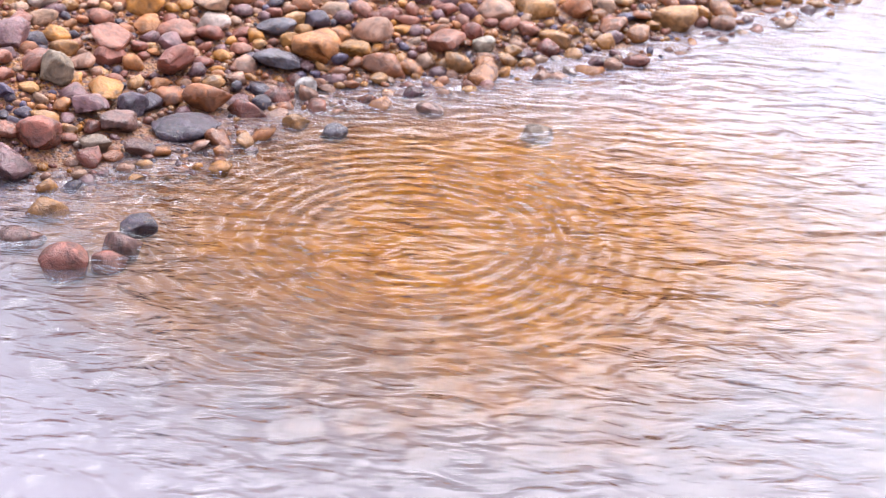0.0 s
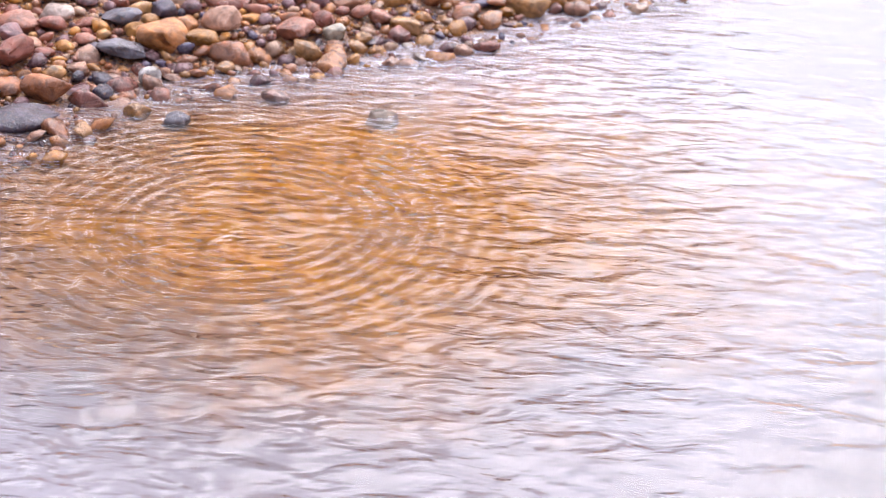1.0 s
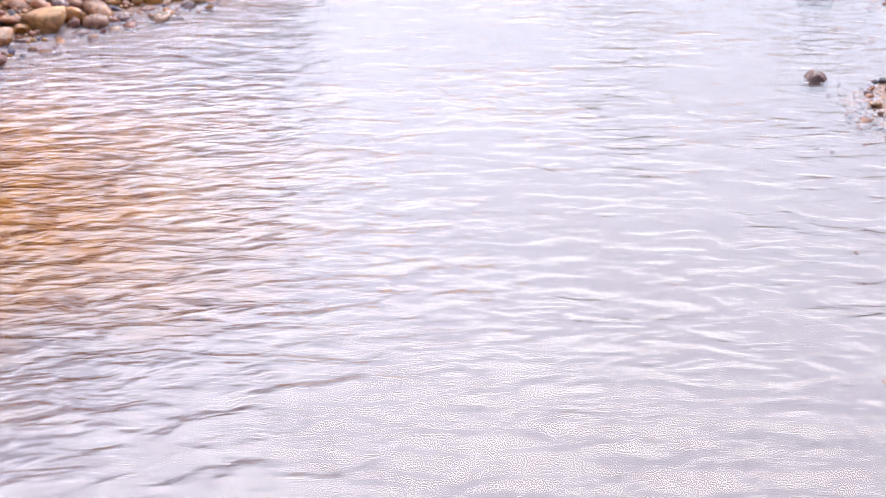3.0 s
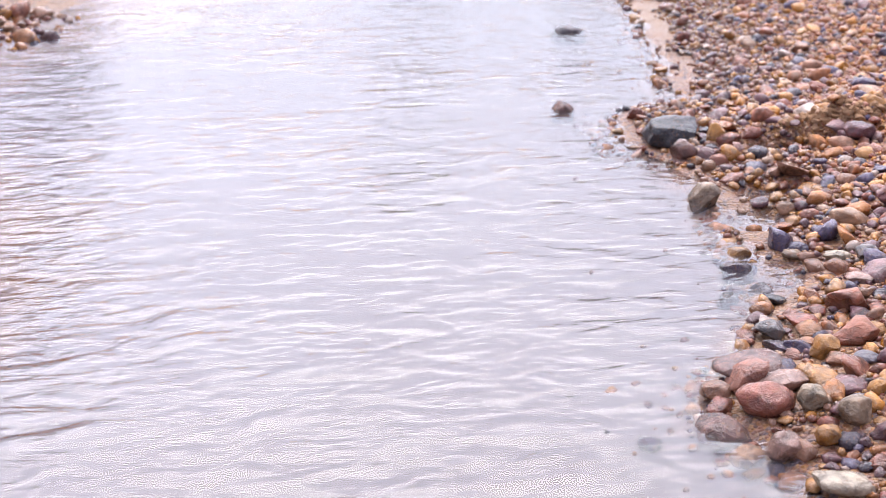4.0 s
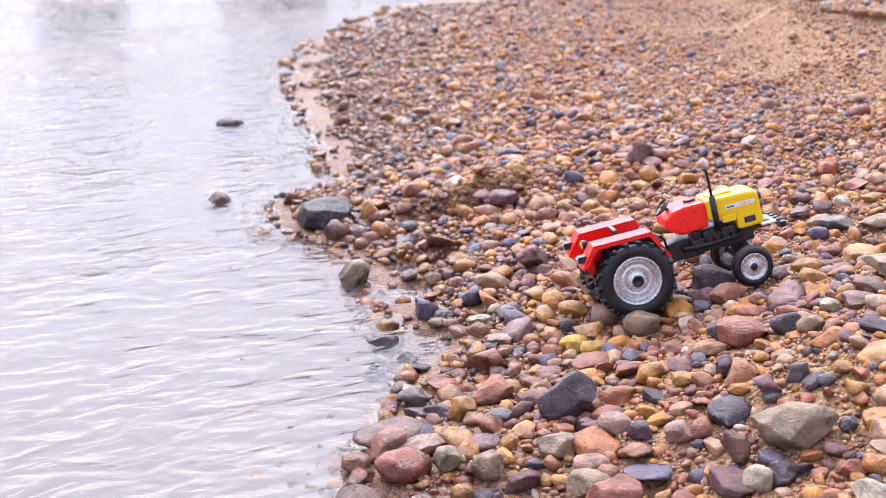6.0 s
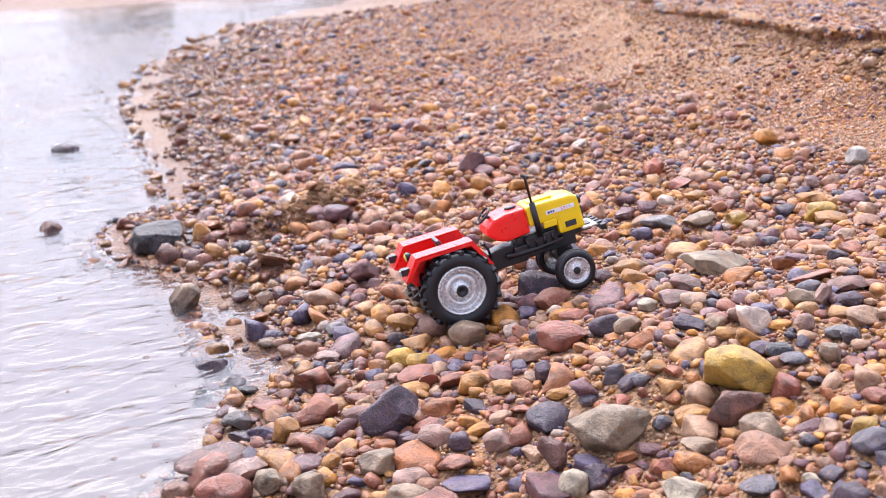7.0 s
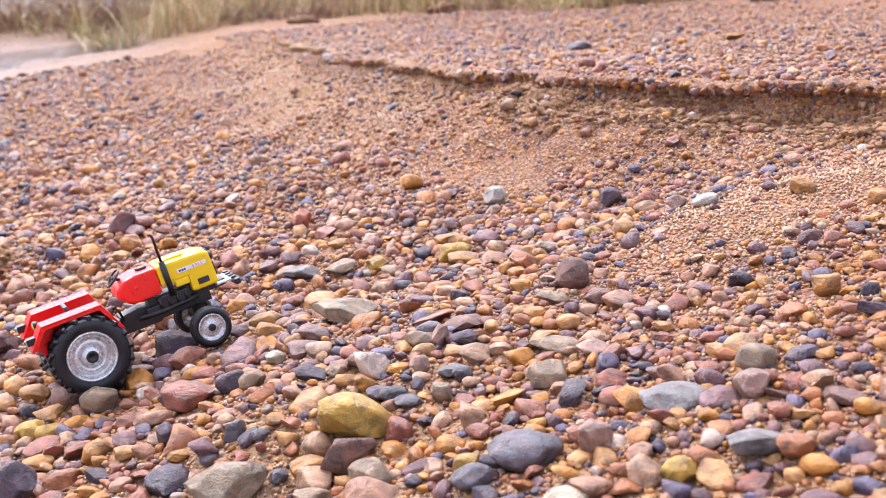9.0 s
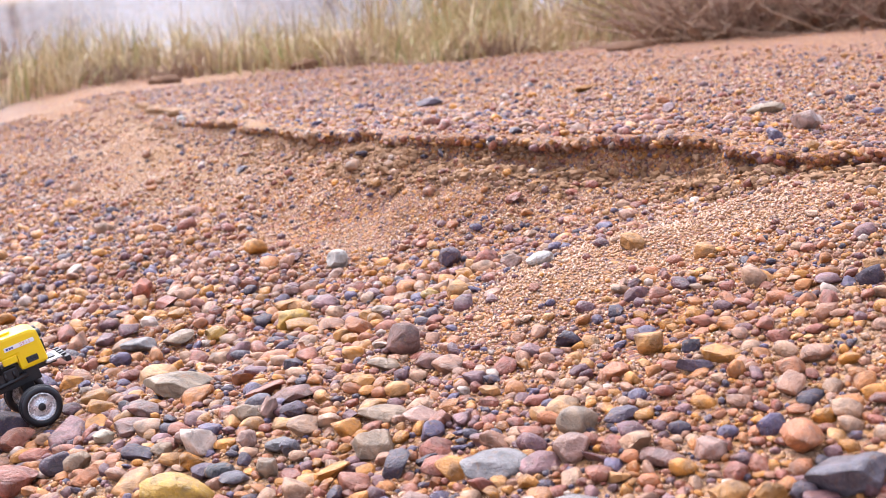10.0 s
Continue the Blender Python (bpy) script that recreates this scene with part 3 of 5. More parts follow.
rock(0.155, 1.508, 0.0275, 0.0175, STONE["brown"], "dull brown rounded stone at the water edge", -15, 0.3, sunk=0.22)
rock(0.160, 1.373, 0.0291, 0.0195, STONE["tan"], "light tan pitted stone standing in shallow water", 6, 0.7, sunk=0.25)
rock(0.043, 1.687, 0.0271, 0.0125, STONE["brown"], "dull brown stone standing in the shallow water", 4, 0.4, sunk=0.25)
rock(0.151, 0.953, 0.0369, 0.0183, STONE["red"], "reddish brown smooth stone at the water edge", -15, 0.2, sunk=0.22)
rock(0.179, 0.946, 0.0219, 0.0139, STONE["olive"], "greyish tan wet stone at the water edge", -26, 0.5, sunk=0.22)
rock(0.200, 0.928, 0.0209, 0.0154, STONE["tan"], "light tan rounded stone on the bank", -2, 0.5, sunk=0.22)
rock(0.124, 0.932, 0.0348, 0.0096, STONE["brown"], "dull brown flat wet stone in shallow water", -9, 0.5, sunk=0.25)
rock(0.182, 0.911, 0.0165, 0.0106, STONE["orange"], "rusty orange small rounded stone", -6, 0.3, sunk=0.22)
rock(0.155, 0.901, 0.0196, 0.0158, STONE["pink"], "pinkish knobbly wet stone at the water edge", 1, 0.6, sunk=0.25)
rock(0.180, 0.855, 0.0357, 0.0103, STONE["cream"], "pale cream smooth stone at the water edge", -6, 0.3, sunk=0.22)
rock(0.255, 0.845, 0.0310, 0.0285, STONE["red"], "reddish brown large blocky stone on the bank", -6, 0.7, sunk=0.22)
rock(0.242, 0.927, 0.0252, 0.0109, STONE["tan"], "light tan angular stone on pebbles", -19, 0.6, sunk=0.22)
rock(0.251, 0.881, 0.0283, 0.0134, STONE["tan"], "light tan angular stone on pebbles", -8, 0.6, sunk=0.22)
rock(0.181, 1.170, 0.0190, 0.0064, STONE["slate"], "slate grey wet stone lying in shallow water", -11, 0.4, sunk=0.25)
rock(0.155, 1.156, 0.0170, 0.0038, STONE["black"], "wet black wet stone barely above the water", 5, 0.4, sunk=0.25)
rock(0.187, 1.143, 0.0178, 0.0055, STONE["black"], "wet black wet stone lying in shallow water", 2, 0.4, sunk=0.25)
rock(0.061, 2.107, 0.0446, 0.0106, STONE["purple"], "dark purple flat stone far out in shallow water", -14, 0.4, sunk=0.25)
rock(-0.947, 0.815, 0.0360, 0.0155, STONE["red"], "reddish brown rounded stone standing in shallow water", 32, 0.3, sunk=0.25)
rock(-1.020, 0.879, 0.0343, 0.0099, STONE["orange"], "rusty orange flat stone lying in shallow water", 35, 0.6, sunk=0.25)
rock(-0.945, 0.893, 0.0298, 0.0091, STONE["purple"], "dark purple wet stone lying in shallow water", 54, 0.4, sunk=0.25)
rock(-0.931, 0.859, 0.0298, 0.0105, STONE["brown"], "dull brown wet stone lying in shallow water", 39, 0.4, sunk=0.25)
rock(-0.927, 0.839, 0.0260, 0.0063, STONE["red"], "reddish brown flat wet stone in shallow water", 45, 0.3, sunk=0.25)
rock(-1.004, 0.833, 0.0358, 0.0079, STONE["brown"], "dull brown flat stone in shallow water", 38, 0.4, sunk=0.25)
rock(-1.101, 0.962, 0.0383, 0.0226, STONE["red"], "reddish brown rounded stone at the water edge", 44, 0.5, sunk=0.22)
rock(-1.030, 1.069, 0.0626, 0.0138, STONE["purple"], "dark purple long wet slab at the water edge", 34, 0.6, sunk=0.25)
rock(-1.153, 1.046, 0.0293, 0.0292, STONE["olive"], "greyish tan upright rounded stone on the pebble bank", 38, 0.5, sunk=0.22)
rock(-1.003, 1.308, 0.0352, 0.0134, STONE["orange"], "rusty orange oval stone on the pebble bank", 34, 0.4, sunk=0.22)
rock(-0.913, 1.416, 0.0247, 0.0142, STONE["cream"], "pale cream rounded stone at the water edge", 28, 0.3, sunk=0.22)
rock(-0.883, 1.420, 0.0222, 0.0144, STONE["orange"], "rusty orange rounded stone at the water edge", 37, 0.4, sunk=0.25)
rock(-1.061, 1.279, 0.0194, 0.0131, STONE["orange"], "rusty orange small rounded stone", 39, 0.3, sunk=0.22)
rock(-1.071, 1.028, 0.0341, 0.0164, STONE["brown"], "dull brown rounded stone at the water edge", 53, 0.5, sunk=0.22)
rock(-1.084, 1.063, 0.0288, 0.0188, STONE["purple"], "dark purple rounded stone on the pebble bank", 51, 0.4, sunk=0.22)
rock(-1.001, 1.215, 0.0227, 0.0152, STONE["white"], "whitish quartz rounded stone at the water edge", 48, 0.3, sunk=0.25)
rock(-1.082, 1.287, 0.0403, 0.0144, STONE["slate"], "slate grey oval stone on the pebble bank", 39, 0.4, sunk=0.22)
rock(-1.065, 0.991, 0.0275, 0.0126, STONE["tan"], "light tan rounded stone at the water edge", 31, 0.5, sunk=0.22)
rock(-1.034, 1.011, 0.0294, 0.0112, STONE["brown"], "dull brown wet stone at the water edge", 50, 0.4, sunk=0.25)
rock(-0.964, 1.143, 0.0256, 0.0093, STONE["orange"], "rusty orange flat stone just above the water", 47, 0.5, sunk=0.25)
rock(-0.927, 1.146, 0.0284, 0.0062, STONE["slate"], "slate grey flat stone just under the water", 44, 0.4, sunk=0.25)
rock(-0.775, 1.249, 0.0308, 0.0068, STONE["tan"], "light tan flat stone just under the water", 26, 0.4, sunk=0.25)
rock(-0.881, 1.241, 0.0264, 0.0058, STONE["pink"], "pinkish flat stone just above the water", 34, 0.4, sunk=0.25)
rock(-1.156, 1.121, 0.0316, 0.0165, STONE["red"], "reddish brown rounded stone on the pebble bank", 32, 0.5, sunk=0.22)
rock(-1.052, 1.242, 0.0502, 0.0122, STONE["slate"], "slate grey long stone on the pebble bank", 44, 0.6, sunk=0.22)
rock(0.719, 0.779, 0.0188, 0.0130, STONE["orange"], "rusty orange rounded stone on sandy gravel", -37, 0.5, sunk=0.22)
rock(0.791, 1.009, 0.0207, 0.0078, STONE["white"], "whitish quartz smooth stone on sandy gravel", -41, 0.3, sunk=0.22)
rock(0.828, 0.942, 0.0200, 0.0094, STONE["orange"], "rusty orange flat stone on sandy gravel", -51, 0.5, sunk=0.22)
rock(0.581, 0.731, 0.0401, 0.0101, STONE["grey"], "smooth grey long smooth stone on pebbles", -20, 0.4, sunk=0.22)
rock(0.562, 0.759, 0.0229, 0.0085, STONE["red"], "reddish brown oval stone on pebbles", -13, 0.3, sunk=0.22)
rock(0.612, 0.705, 0.0205, 0.0137, STONE["pink"], "pinkish rounded stone on pebbles", -46, 0.4, sunk=0.22)
rock(0.630, 0.726, 0.0229, 0.0139, STONE["tan"], "light tan rounded stone on pebbles", -24, 0.4, sunk=0.22)
rock(1.122, 1.081, 0.0259, 0.0162, STONE["pink"], "pinkish rounded stone on the ledge", -45, 0.3, sunk=0.22)
rock(1.046, 0.991, 0.0123, 0.0078, STONE["orange"], "rusty orange small stone on the ledge face", -53, 0.3, sunk=0.22)
rock(0.788, 1.144, 0.0188, 0.0147, STONE["purple"], "dark purple angular stone on gravel", -35, 0.6, sunk=0.22)
rock(0.646, 1.150, 0.0280, 0.0139, STONE["yellow"], "ochre yellow oval stone on gravel", -11, 0.4, sunk=0.22)
rock(0.637, 0.939, 0.0234, 0.0193, STONE["brown"], "dull brown rounded stone on gravel", -40, 0.6, sunk=0.22)
rock(0.679, 0.574, 0.0389, 0.0148, STONE["slate"], "slate grey large rough stone on pebbles", -41, 0.8, sunk=0.22)
rock(0.950, 2.256, 0.0158, 0.0116, STONE["white"], "whitish quartz small stone below the ledge", -33, 0.3, sunk=0.22)
rock(1.137, 1.808, 0.0358, 0.0102, STONE["purple"], "dark purple flat stone on the upper bank", -22, 0.5, sunk=0.22)
rock(1.322, 1.724, 0.0302, 0.0066, STONE["orange"], "rusty orange flat stone on the upper bank", -39, 0.5, sunk=0.22)
rock(1.173, 1.192, 0.0394, 0.0091, STONE["olive"], "greyish tan flat stone on the upper bank", -30, 0.6, sunk=0.22)
rock(0.526, 0.721, 0.0172, 0.0164, STONE["pink"], "pinkish angular pale stone on pebbles", -15, 0.8, sunk=0.22)
rock(0.541, 0.666, 0.0187, 0.0116, STONE["yellow"], "ochre yellow rounded stone on pebbles", -33, 0.4, sunk=0.22)
rock(0.307, 1.093, 0.0210, 0.0098, STONE["yellow"], "ochre yellow rounded stone on the pebble bank", -13, 0.4, sunk=0.2)
rock(0.297, 1.064, 0.0276, 0.0077, STONE["red"], "reddish brown flat stone on the pebble bank", -1, 0.6, sunk=0.2)
rock(0.289, 1.035, 0.0222, 0.0079, STONE["orange"], "rusty orange rounded stone on the pebble bank", -23, 0.4, sunk=0.2)
rock(0.321, 1.000, 0.0216, 0.0119, STONE["orange"], "rusty orange rounded stone on the pebble bank", -1, 0.4, sunk=0.2)
rock(0.335, 0.971, 0.0181, 0.0059, STONE["orange"], "rusty orange flat stone on the pebble bank", -19, 0.6, sunk=0.2)
rock(0.246, 1.017, 0.0217, 0.0093, STONE["brown"], "dull brown rounded stone on the pebble bank", -15, 0.4, sunk=0.2)
rock(0.223, 1.007, 0.0178, 0.0062, STONE["slate"], "slate grey rounded stone on the pebble bank", -4, 0.4, sunk=0.2)
rock(0.196, 1.091, 0.0248, 0.0065, STONE["brick"], "brick red flat stone at the water edge", -16, 0.6, sunk=0.2)
rock(0.199, 1.021, 0.0206, 0.0143, STONE["orange"], "rusty orange angular stone at the water edge", -12, 0.95, sunk=0.2)
rock(0.175, 1.046, 0.0250, 0.0065, STONE["purple"], "dark purple flat stone at the water edge", -26, 0.6, sunk=0.2)
rock(0.218, 0.954, 0.0127, 0.0085, STONE["orange"], "rusty orange rounded stone on the pebble bank", -6, 0.4, sunk=0.2)
rock(0.257, 0.899, 0.0234, 0.0097, STONE["pink"], "pinkish angular stone on pebbles", -12, 0.95, sunk=0.2)
rock(0.265, 0.949, 0.0141, 0.0092, STONE["purple"], "dark purple angular stone on pebbles", -18, 0.95, sunk=0.2)
rock(0.280, 0.937, 0.0209, 0.0110, STONE["pink"], "pinkish rounded stone on pebbles", -5, 0.4, sunk=0.2)
rock(0.293, 0.923, 0.0155, 0.0104, STONE["purple"], "dark purple rounded stone on pebbles", -19, 0.4, sunk=0.2)
rock(0.312, 0.908, 0.0170, 0.0116, STONE["pink"], "pinkish rounded stone on pebbles", -15, 0.4, sunk=0.2)
rock(0.245, 1.217, 0.0214, 0.0061, STONE["cream"], "pale cream rounded stone at the water edge", -23, 0.4, sunk=0.2)
rock(0.265, 1.209, 0.0178, 0.0093, STONE["grey"], "smooth grey angular stone on the pebble bank", -16, 0.95, sunk=0.2)
rock(0.251, 1.163, 0.0214, 0.0061, STONE["pink"], "pinkish rounded stone at the water edge", -22, 0.4, sunk=0.2)
rock(0.173, 1.247, 0.0228, 0.0059, STONE["orange"], "rusty orange flat stone at the water edge", -20, 0.6, sunk=0.2)
rock(0.215, 1.236, 0.0190, 0.0064, STONE["tan"], "light tan rounded stone at the water edge", -6, 0.4, sunk=0.2)
rock(0.168, 1.213, 0.0266, 0.0070, STONE["purple"], "dark purple angular stone at the water edge", -19, 0.95, sunk=0.2)
rock(0.172, 1.075, 0.0237, 0.0125, STONE["grey"], "smooth grey angular stone at the water edge", -14, 0.95, sunk=0.2)
rock(0.149, 1.011, 0.0483, 0.0126, STONE["brown"], "dull brown angular stone at the water edge", 0, 0.95, sunk=0.2)
rock(0.166, 0.979, 0.0324, 0.0084, STONE["pink"], "pinkish flat stone at the water edge", -0, 0.6, sunk=0.2)
rock(0.423, 0.986, 0.0187, 0.0108, STONE["tan"], "light tan rounded stone on the pebble bank", -7, 0.4, sunk=0.2)
rock(0.451, 1.022, 0.0148, 0.0084, STONE["cream"], "pale cream rounded stone on the pebble bank", -12, 0.4, sunk=0.2)
rock(0.470, 1.014, 0.0272, 0.0071, STONE["brown"], "dull brown flat stone on the pebble bank", -19, 0.6, sunk=0.2)
rock(0.465, 0.920, 0.0185, 0.0056, STONE["orange"], "rusty orange rounded stone on pebbles", -23, 0.4, sunk=0.2)
rock(0.464, 0.939, 0.0145, 0.0076, STONE["tan"], "light tan rounded stone on pebbles", -0, 0.4, sunk=0.2)
rock(0.482, 0.940, 0.0182, 0.0086, STONE["pink"], "pinkish angular stone on pebbles", -13, 0.95, sunk=0.2)
rock(0.475, 0.890, 0.0195, 0.0066, STONE["purple"], "dark purple rounded stone on pebbles", -24, 0.4, sunk=0.2)
rock(0.519, 0.938, 0.0166, 0.0104, STONE["tan"], "light tan angular stone on pebbles", -10, 0.95, sunk=0.2)
rock(0.533, 0.930, 0.0140, 0.0142, STONE["pink"], "pinkish angular stone on pebbles", -5, 0.95, sunk=0.2)
rock(0.545, 0.916, 0.0201, 0.0093, STONE["purple"], "dark purple rounded stone on pebbles", -10, 0.4, sunk=0.2)
rock(0.506, 0.900, 0.0128, 0.0097, STONE["pink"], "pinkish rounded stone on pebbles", -2, 0.4, sunk=0.2)
rock(0.520, 0.883, 0.0183, 0.0063, STONE["grey"], "smooth grey rounded stone on pebbles", -26, 0.4, sunk=0.2)
rock(0.484, 0.868, 0.0199, 0.0056, STONE["slate"], "slate grey angular stone on pebbles", -12, 0.95, sunk=0.2)
rock(0.415, 0.911, 0.0160, 0.0060, STONE["orange"], "rusty orange rounded stone on pebbles", -14, 0.4, sunk=0.2)
rock(0.392, 0.928, 0.0148, 0.0109, STONE["slate"], "slate grey angular stone on pebbles", -25, 0.95, sunk=0.2)
rock(0.402, 0.906, 0.0131, 0.0060, STONE["slate"], "slate grey rounded stone on pebbles", -9, 0.4, sunk=0.2)
rock(0.358, 0.935, 0.0141, 0.0059, STONE["orange"], "rusty orange rounded stone on pebbles", -3, 0.4, sunk=0.2)
rock(0.361, 0.963, 0.0181, 0.0124, STONE["purple"], "dark purple angular stone on the pebble bank", -11, 0.95, sunk=0.2)
rock(0.372, 0.917, 0.0118, 0.0064, STONE["slate"], "slate grey rounded stone on pebbles", -20, 0.4, sunk=0.2)
rock(0.399, 0.865, 0.0113, 0.0075, STONE["slate"], "slate grey rounded stone on pebbles", -4, 0.4, sunk=0.2)
rock(0.405, 0.825, 0.0225, 0.0093, STONE["tan"], "light tan angular stone on pebbles", -13, 0.95, sunk=0.2)
rock(0.472, 0.766, 0.0170, 0.0085, STONE["yellow"], "ochre yellow rounded stone on pebbles", -13, 0.4, sunk=0.2)
rock(0.335, 0.872, 0.0165, 0.0200, STONE["brown"], "dull brown angular stone on pebbles", -6, 0.95, sunk=0.2)
rock(0.337, 0.840, 0.0176, 0.0143, STONE["cream"], "pale cream rounded stone on pebbles", -23, 0.4, sunk=0.2)
rock(0.351, 0.837, 0.0176, 0.0122, STONE["purple"], "dark purple angular stone on pebbles", -4, 0.95, sunk=0.2)
rock(0.385, 0.822, 0.0159, 0.0092, STONE["red"], "reddish brown rounded stone on pebbles", -8, 0.4, sunk=0.2)
rock(0.382, 0.788, 0.0246, 0.0097, STONE["cream"], "pale cream angular stone on pebbles", -5, 0.95, sunk=0.2)
rock(0.431, 0.744, 0.0095, 0.0069, STONE["cream"], "pale cream rounded stone on pebbles", -22, 0.4, sunk=0.2)
rock(0.411, 0.760, 0.0211, 0.0055, STONE["slate"], "slate grey flat stone on pebbles", -5, 0.6, sunk=0.2)
rock(0.440, 0.717, 0.0232, 0.0092, STONE["purple"], "dark purple angular stone on pebbles", -22, 0.95, sunk=0.2)
rock(0.490, 0.688, 0.0240, 0.0070, STONE["cream"], "pale cream rounded stone on pebbles", -33, 0.4, sunk=0.2)
rock(0.519, 1.059, 0.0488, 0.0127, STONE["olive"], "greyish tan flat stone on the pebble bank", -11, 0.6, sunk=0.2)
rock(0.417, 1.073, 0.0242, 0.0072, STONE["red"], "reddish brown flat stone on the pebble bank", -11, 0.6, sunk=0.2)
rock(0.384, 1.154, 0.0302, 0.0093, STONE["brown"], "dull brown flat stone on the pebble bank", -11, 0.6, sunk=0.2)
rock(0.313, 1.186, 0.0241, 0.0098, STONE["orange"], "rusty orange rounded stone on the pebble bank", -22, 0.4, sunk=0.2)
rock(0.297, 1.110, 0.0247, 0.0108, STONE["yellow"], "ochre yellow rounded stone on the pebble bank", -27, 0.4, sunk=0.2)
rock(0.639, 0.906, 0.0224, 0.0078, STONE["brown"], "dull brown flat stone on sandy gravel", -35, 0.6, sunk=0.2)
rock(0.590, 0.921, 0.0166, 0.0053, STONE["orange"], "rusty orange rounded stone on pebbles", -17, 0.4, sunk=0.2)
rock(0.576, 0.866, 0.0210, 0.0055, STONE["tan"], "light tan rounded stone on pebbles", -15, 0.4, sunk=0.2)
rock(0.556, 0.939, 0.0296, 0.0077, STONE["brown"], "dull brown flat stone on pebbles", -12, 0.6, sunk=0.2)
rock(0.633, 1.027, 0.0156, 0.0089, STONE["orange"], "rusty orange rounded stone on sandy gravel", -27, 0.4, sunk=0.2)
rock(0.671, 1.064, 0.0150, 0.0087, STONE["orange"], "rusty orange rounded stone on sandy gravel", -29, 0.4, sunk=0.2)
rock(0.787, 1.044, 0.0177, 0.0103, STONE["pink"], "pinkish angular stone on sandy gravel", -17, 0.95, sunk=0.2)
rock(0.719, 1.054, 0.0152, 0.0070, STONE["yellow"], "ochre yellow rounded stone on sandy gravel", -13, 0.4, sunk=0.2)
rock(0.476, 1.107, 0.0252, 0.0088, STONE["orange"], "rusty orange angular stone on the pebble bank", -14, 0.95, sunk=0.2)
rock(0.484, 1.032, 0.0236, 0.0083, STONE["brown"], "dull brown flat stone on the pebble bank", -37, 0.6, sunk=0.2)
rock(0.614, 0.926, 0.0223, 0.0058, STONE["tan"], "light tan flat stone on pebbles", -27, 0.6, sunk=0.2)
rock(0.646, 1.132, 0.0268, 0.0080, STONE["orange"], "rusty orange rounded stone on sandy gravel", -16, 0.4, sunk=0.2)
rock(0.667, 1.209, 0.0238, 0.0062, STONE["orange"], "rusty orange flat stone on sandy gravel", -29, 0.6, sunk=0.2)
rock(0.676, 1.175, 0.0209, 0.0054, STONE["orange"], "rusty orange flat stone on sandy gravel", -24, 0.6, sunk=0.2)
rock(0.664, 1.038, 0.0133, 0.0096, STONE["orange"], "rusty orange rounded stone on sandy gravel", -40, 0.4, sunk=0.2)
rock(0.682, 1.234, 0.0155, 0.0087, STONE["brown"], "dull brown rounded stone on sandy gravel", -22, 0.4, sunk=0.2)
rock(0.682, 1.056, 0.0213, 0.0056, STONE["tan"], "light tan rounded stone on sandy gravel", -15, 0.4, sunk=0.2)
rock(0.575, 1.226, 0.0282, 0.0074, STONE["tan"], "light tan flat stone on the pebble bank", -18, 0.6, sunk=0.2)
rock(0.601, 1.205, 0.0187, 0.0098, STONE["yellow"], "ochre yellow angular stone on the pebble bank", -16, 0.95, sunk=0.2)
rock(0.546, 1.242, 0.0308, 0.0093, STONE["grey"], "smooth grey angular stone on the pebble bank", -22, 0.95, sunk=0.2)
rock(0.629, 1.006, 0.0140, 0.0068, STONE["orange"], "rusty orange rounded stone on sandy gravel", -34, 0.4, sunk=0.2)
rock(0.594, 1.277, 0.0186, 0.0064, STONE["orange"], "rusty orange rounded stone on the pebble bank", -19, 0.4, sunk=0.2)
rock(0.715, 0.730, 0.0230, 0.0061, STONE["purple"], "dark purple angular stone on sandy gravel", -35, 0.95, sunk=0.2)
rock(0.592, 0.911, 0.0163, 0.0053, STONE["orange"], "rusty orange rounded stone on pebbles", -18, 0.4, sunk=0.2)
rock(0.526, 0.934, 0.0163, 0.0091, STONE["tan"], "light tan rounded stone on pebbles", -39, 0.4, sunk=0.2)
rock(0.537, 0.956, 0.0186, 0.0088, STONE["slate"], "slate grey rounded stone on the pebble bank", -18, 0.4, sunk=0.2)
rock(0.580, 0.855, 0.0258, 0.0067, STONE["tan"], "light tan rounded stone on pebbles", -36, 0.4, sunk=0.2)
rock(0.480, 0.880, 0.0187, 0.0087, STONE["black"], "wet black rounded stone on pebbles", -30, 0.4, sunk=0.2)
rock(0.501, 0.859, 0.0134, 0.0106, STONE["tan"], "light tan rounded stone on pebbles", -32, 0.4, sunk=0.2)
rock(0.522, 0.873, 0.0130, 0.0081, STONE["slate"], "slate grey rounded stone on pebbles", -22, 0.4, sunk=0.2)
rock(0.554, 0.824, 0.0248, 0.0109, STONE["tan"], "light tan angular stone on pebbles", -36, 0.95, sunk=0.2)
rock(0.658, 0.646, 0.0177, 0.0108, STONE["pink"], "pinkish rounded stone on sandy gravel", -30, 0.4, sunk=0.2)
rock(0.637, 0.660, 0.0235, 0.0062, STONE["brown"], "dull brown flat stone on sandy gravel", -41, 0.6, sunk=0.2)
rock(0.633, 0.604, 0.0209, 0.0121, STONE["orange"], "rusty orange angular stone on sandy gravel", -34, 0.95, sunk=0.2)
rock(0.648, 0.592, 0.0167, 0.0117, STONE["orange"], "rusty orange rounded stone on sandy gravel", -29, 0.4, sunk=0.2)
rock(0.660, 0.582, 0.0139, 0.0095, STONE["purple"], "dark purple rounded stone on sandy gravel", -38, 0.4, sunk=0.2)
rock(0.583, 0.658, 0.0340, 0.0090, STONE["grey"], "smooth grey angular stone on pebbles", -23, 0.95, sunk=0.2)
rock(0.650, 0.713, 0.0202, 0.0061, STONE["purple"], "dark purple flat stone on sandy gravel", -30, 0.6, sunk=0.2)
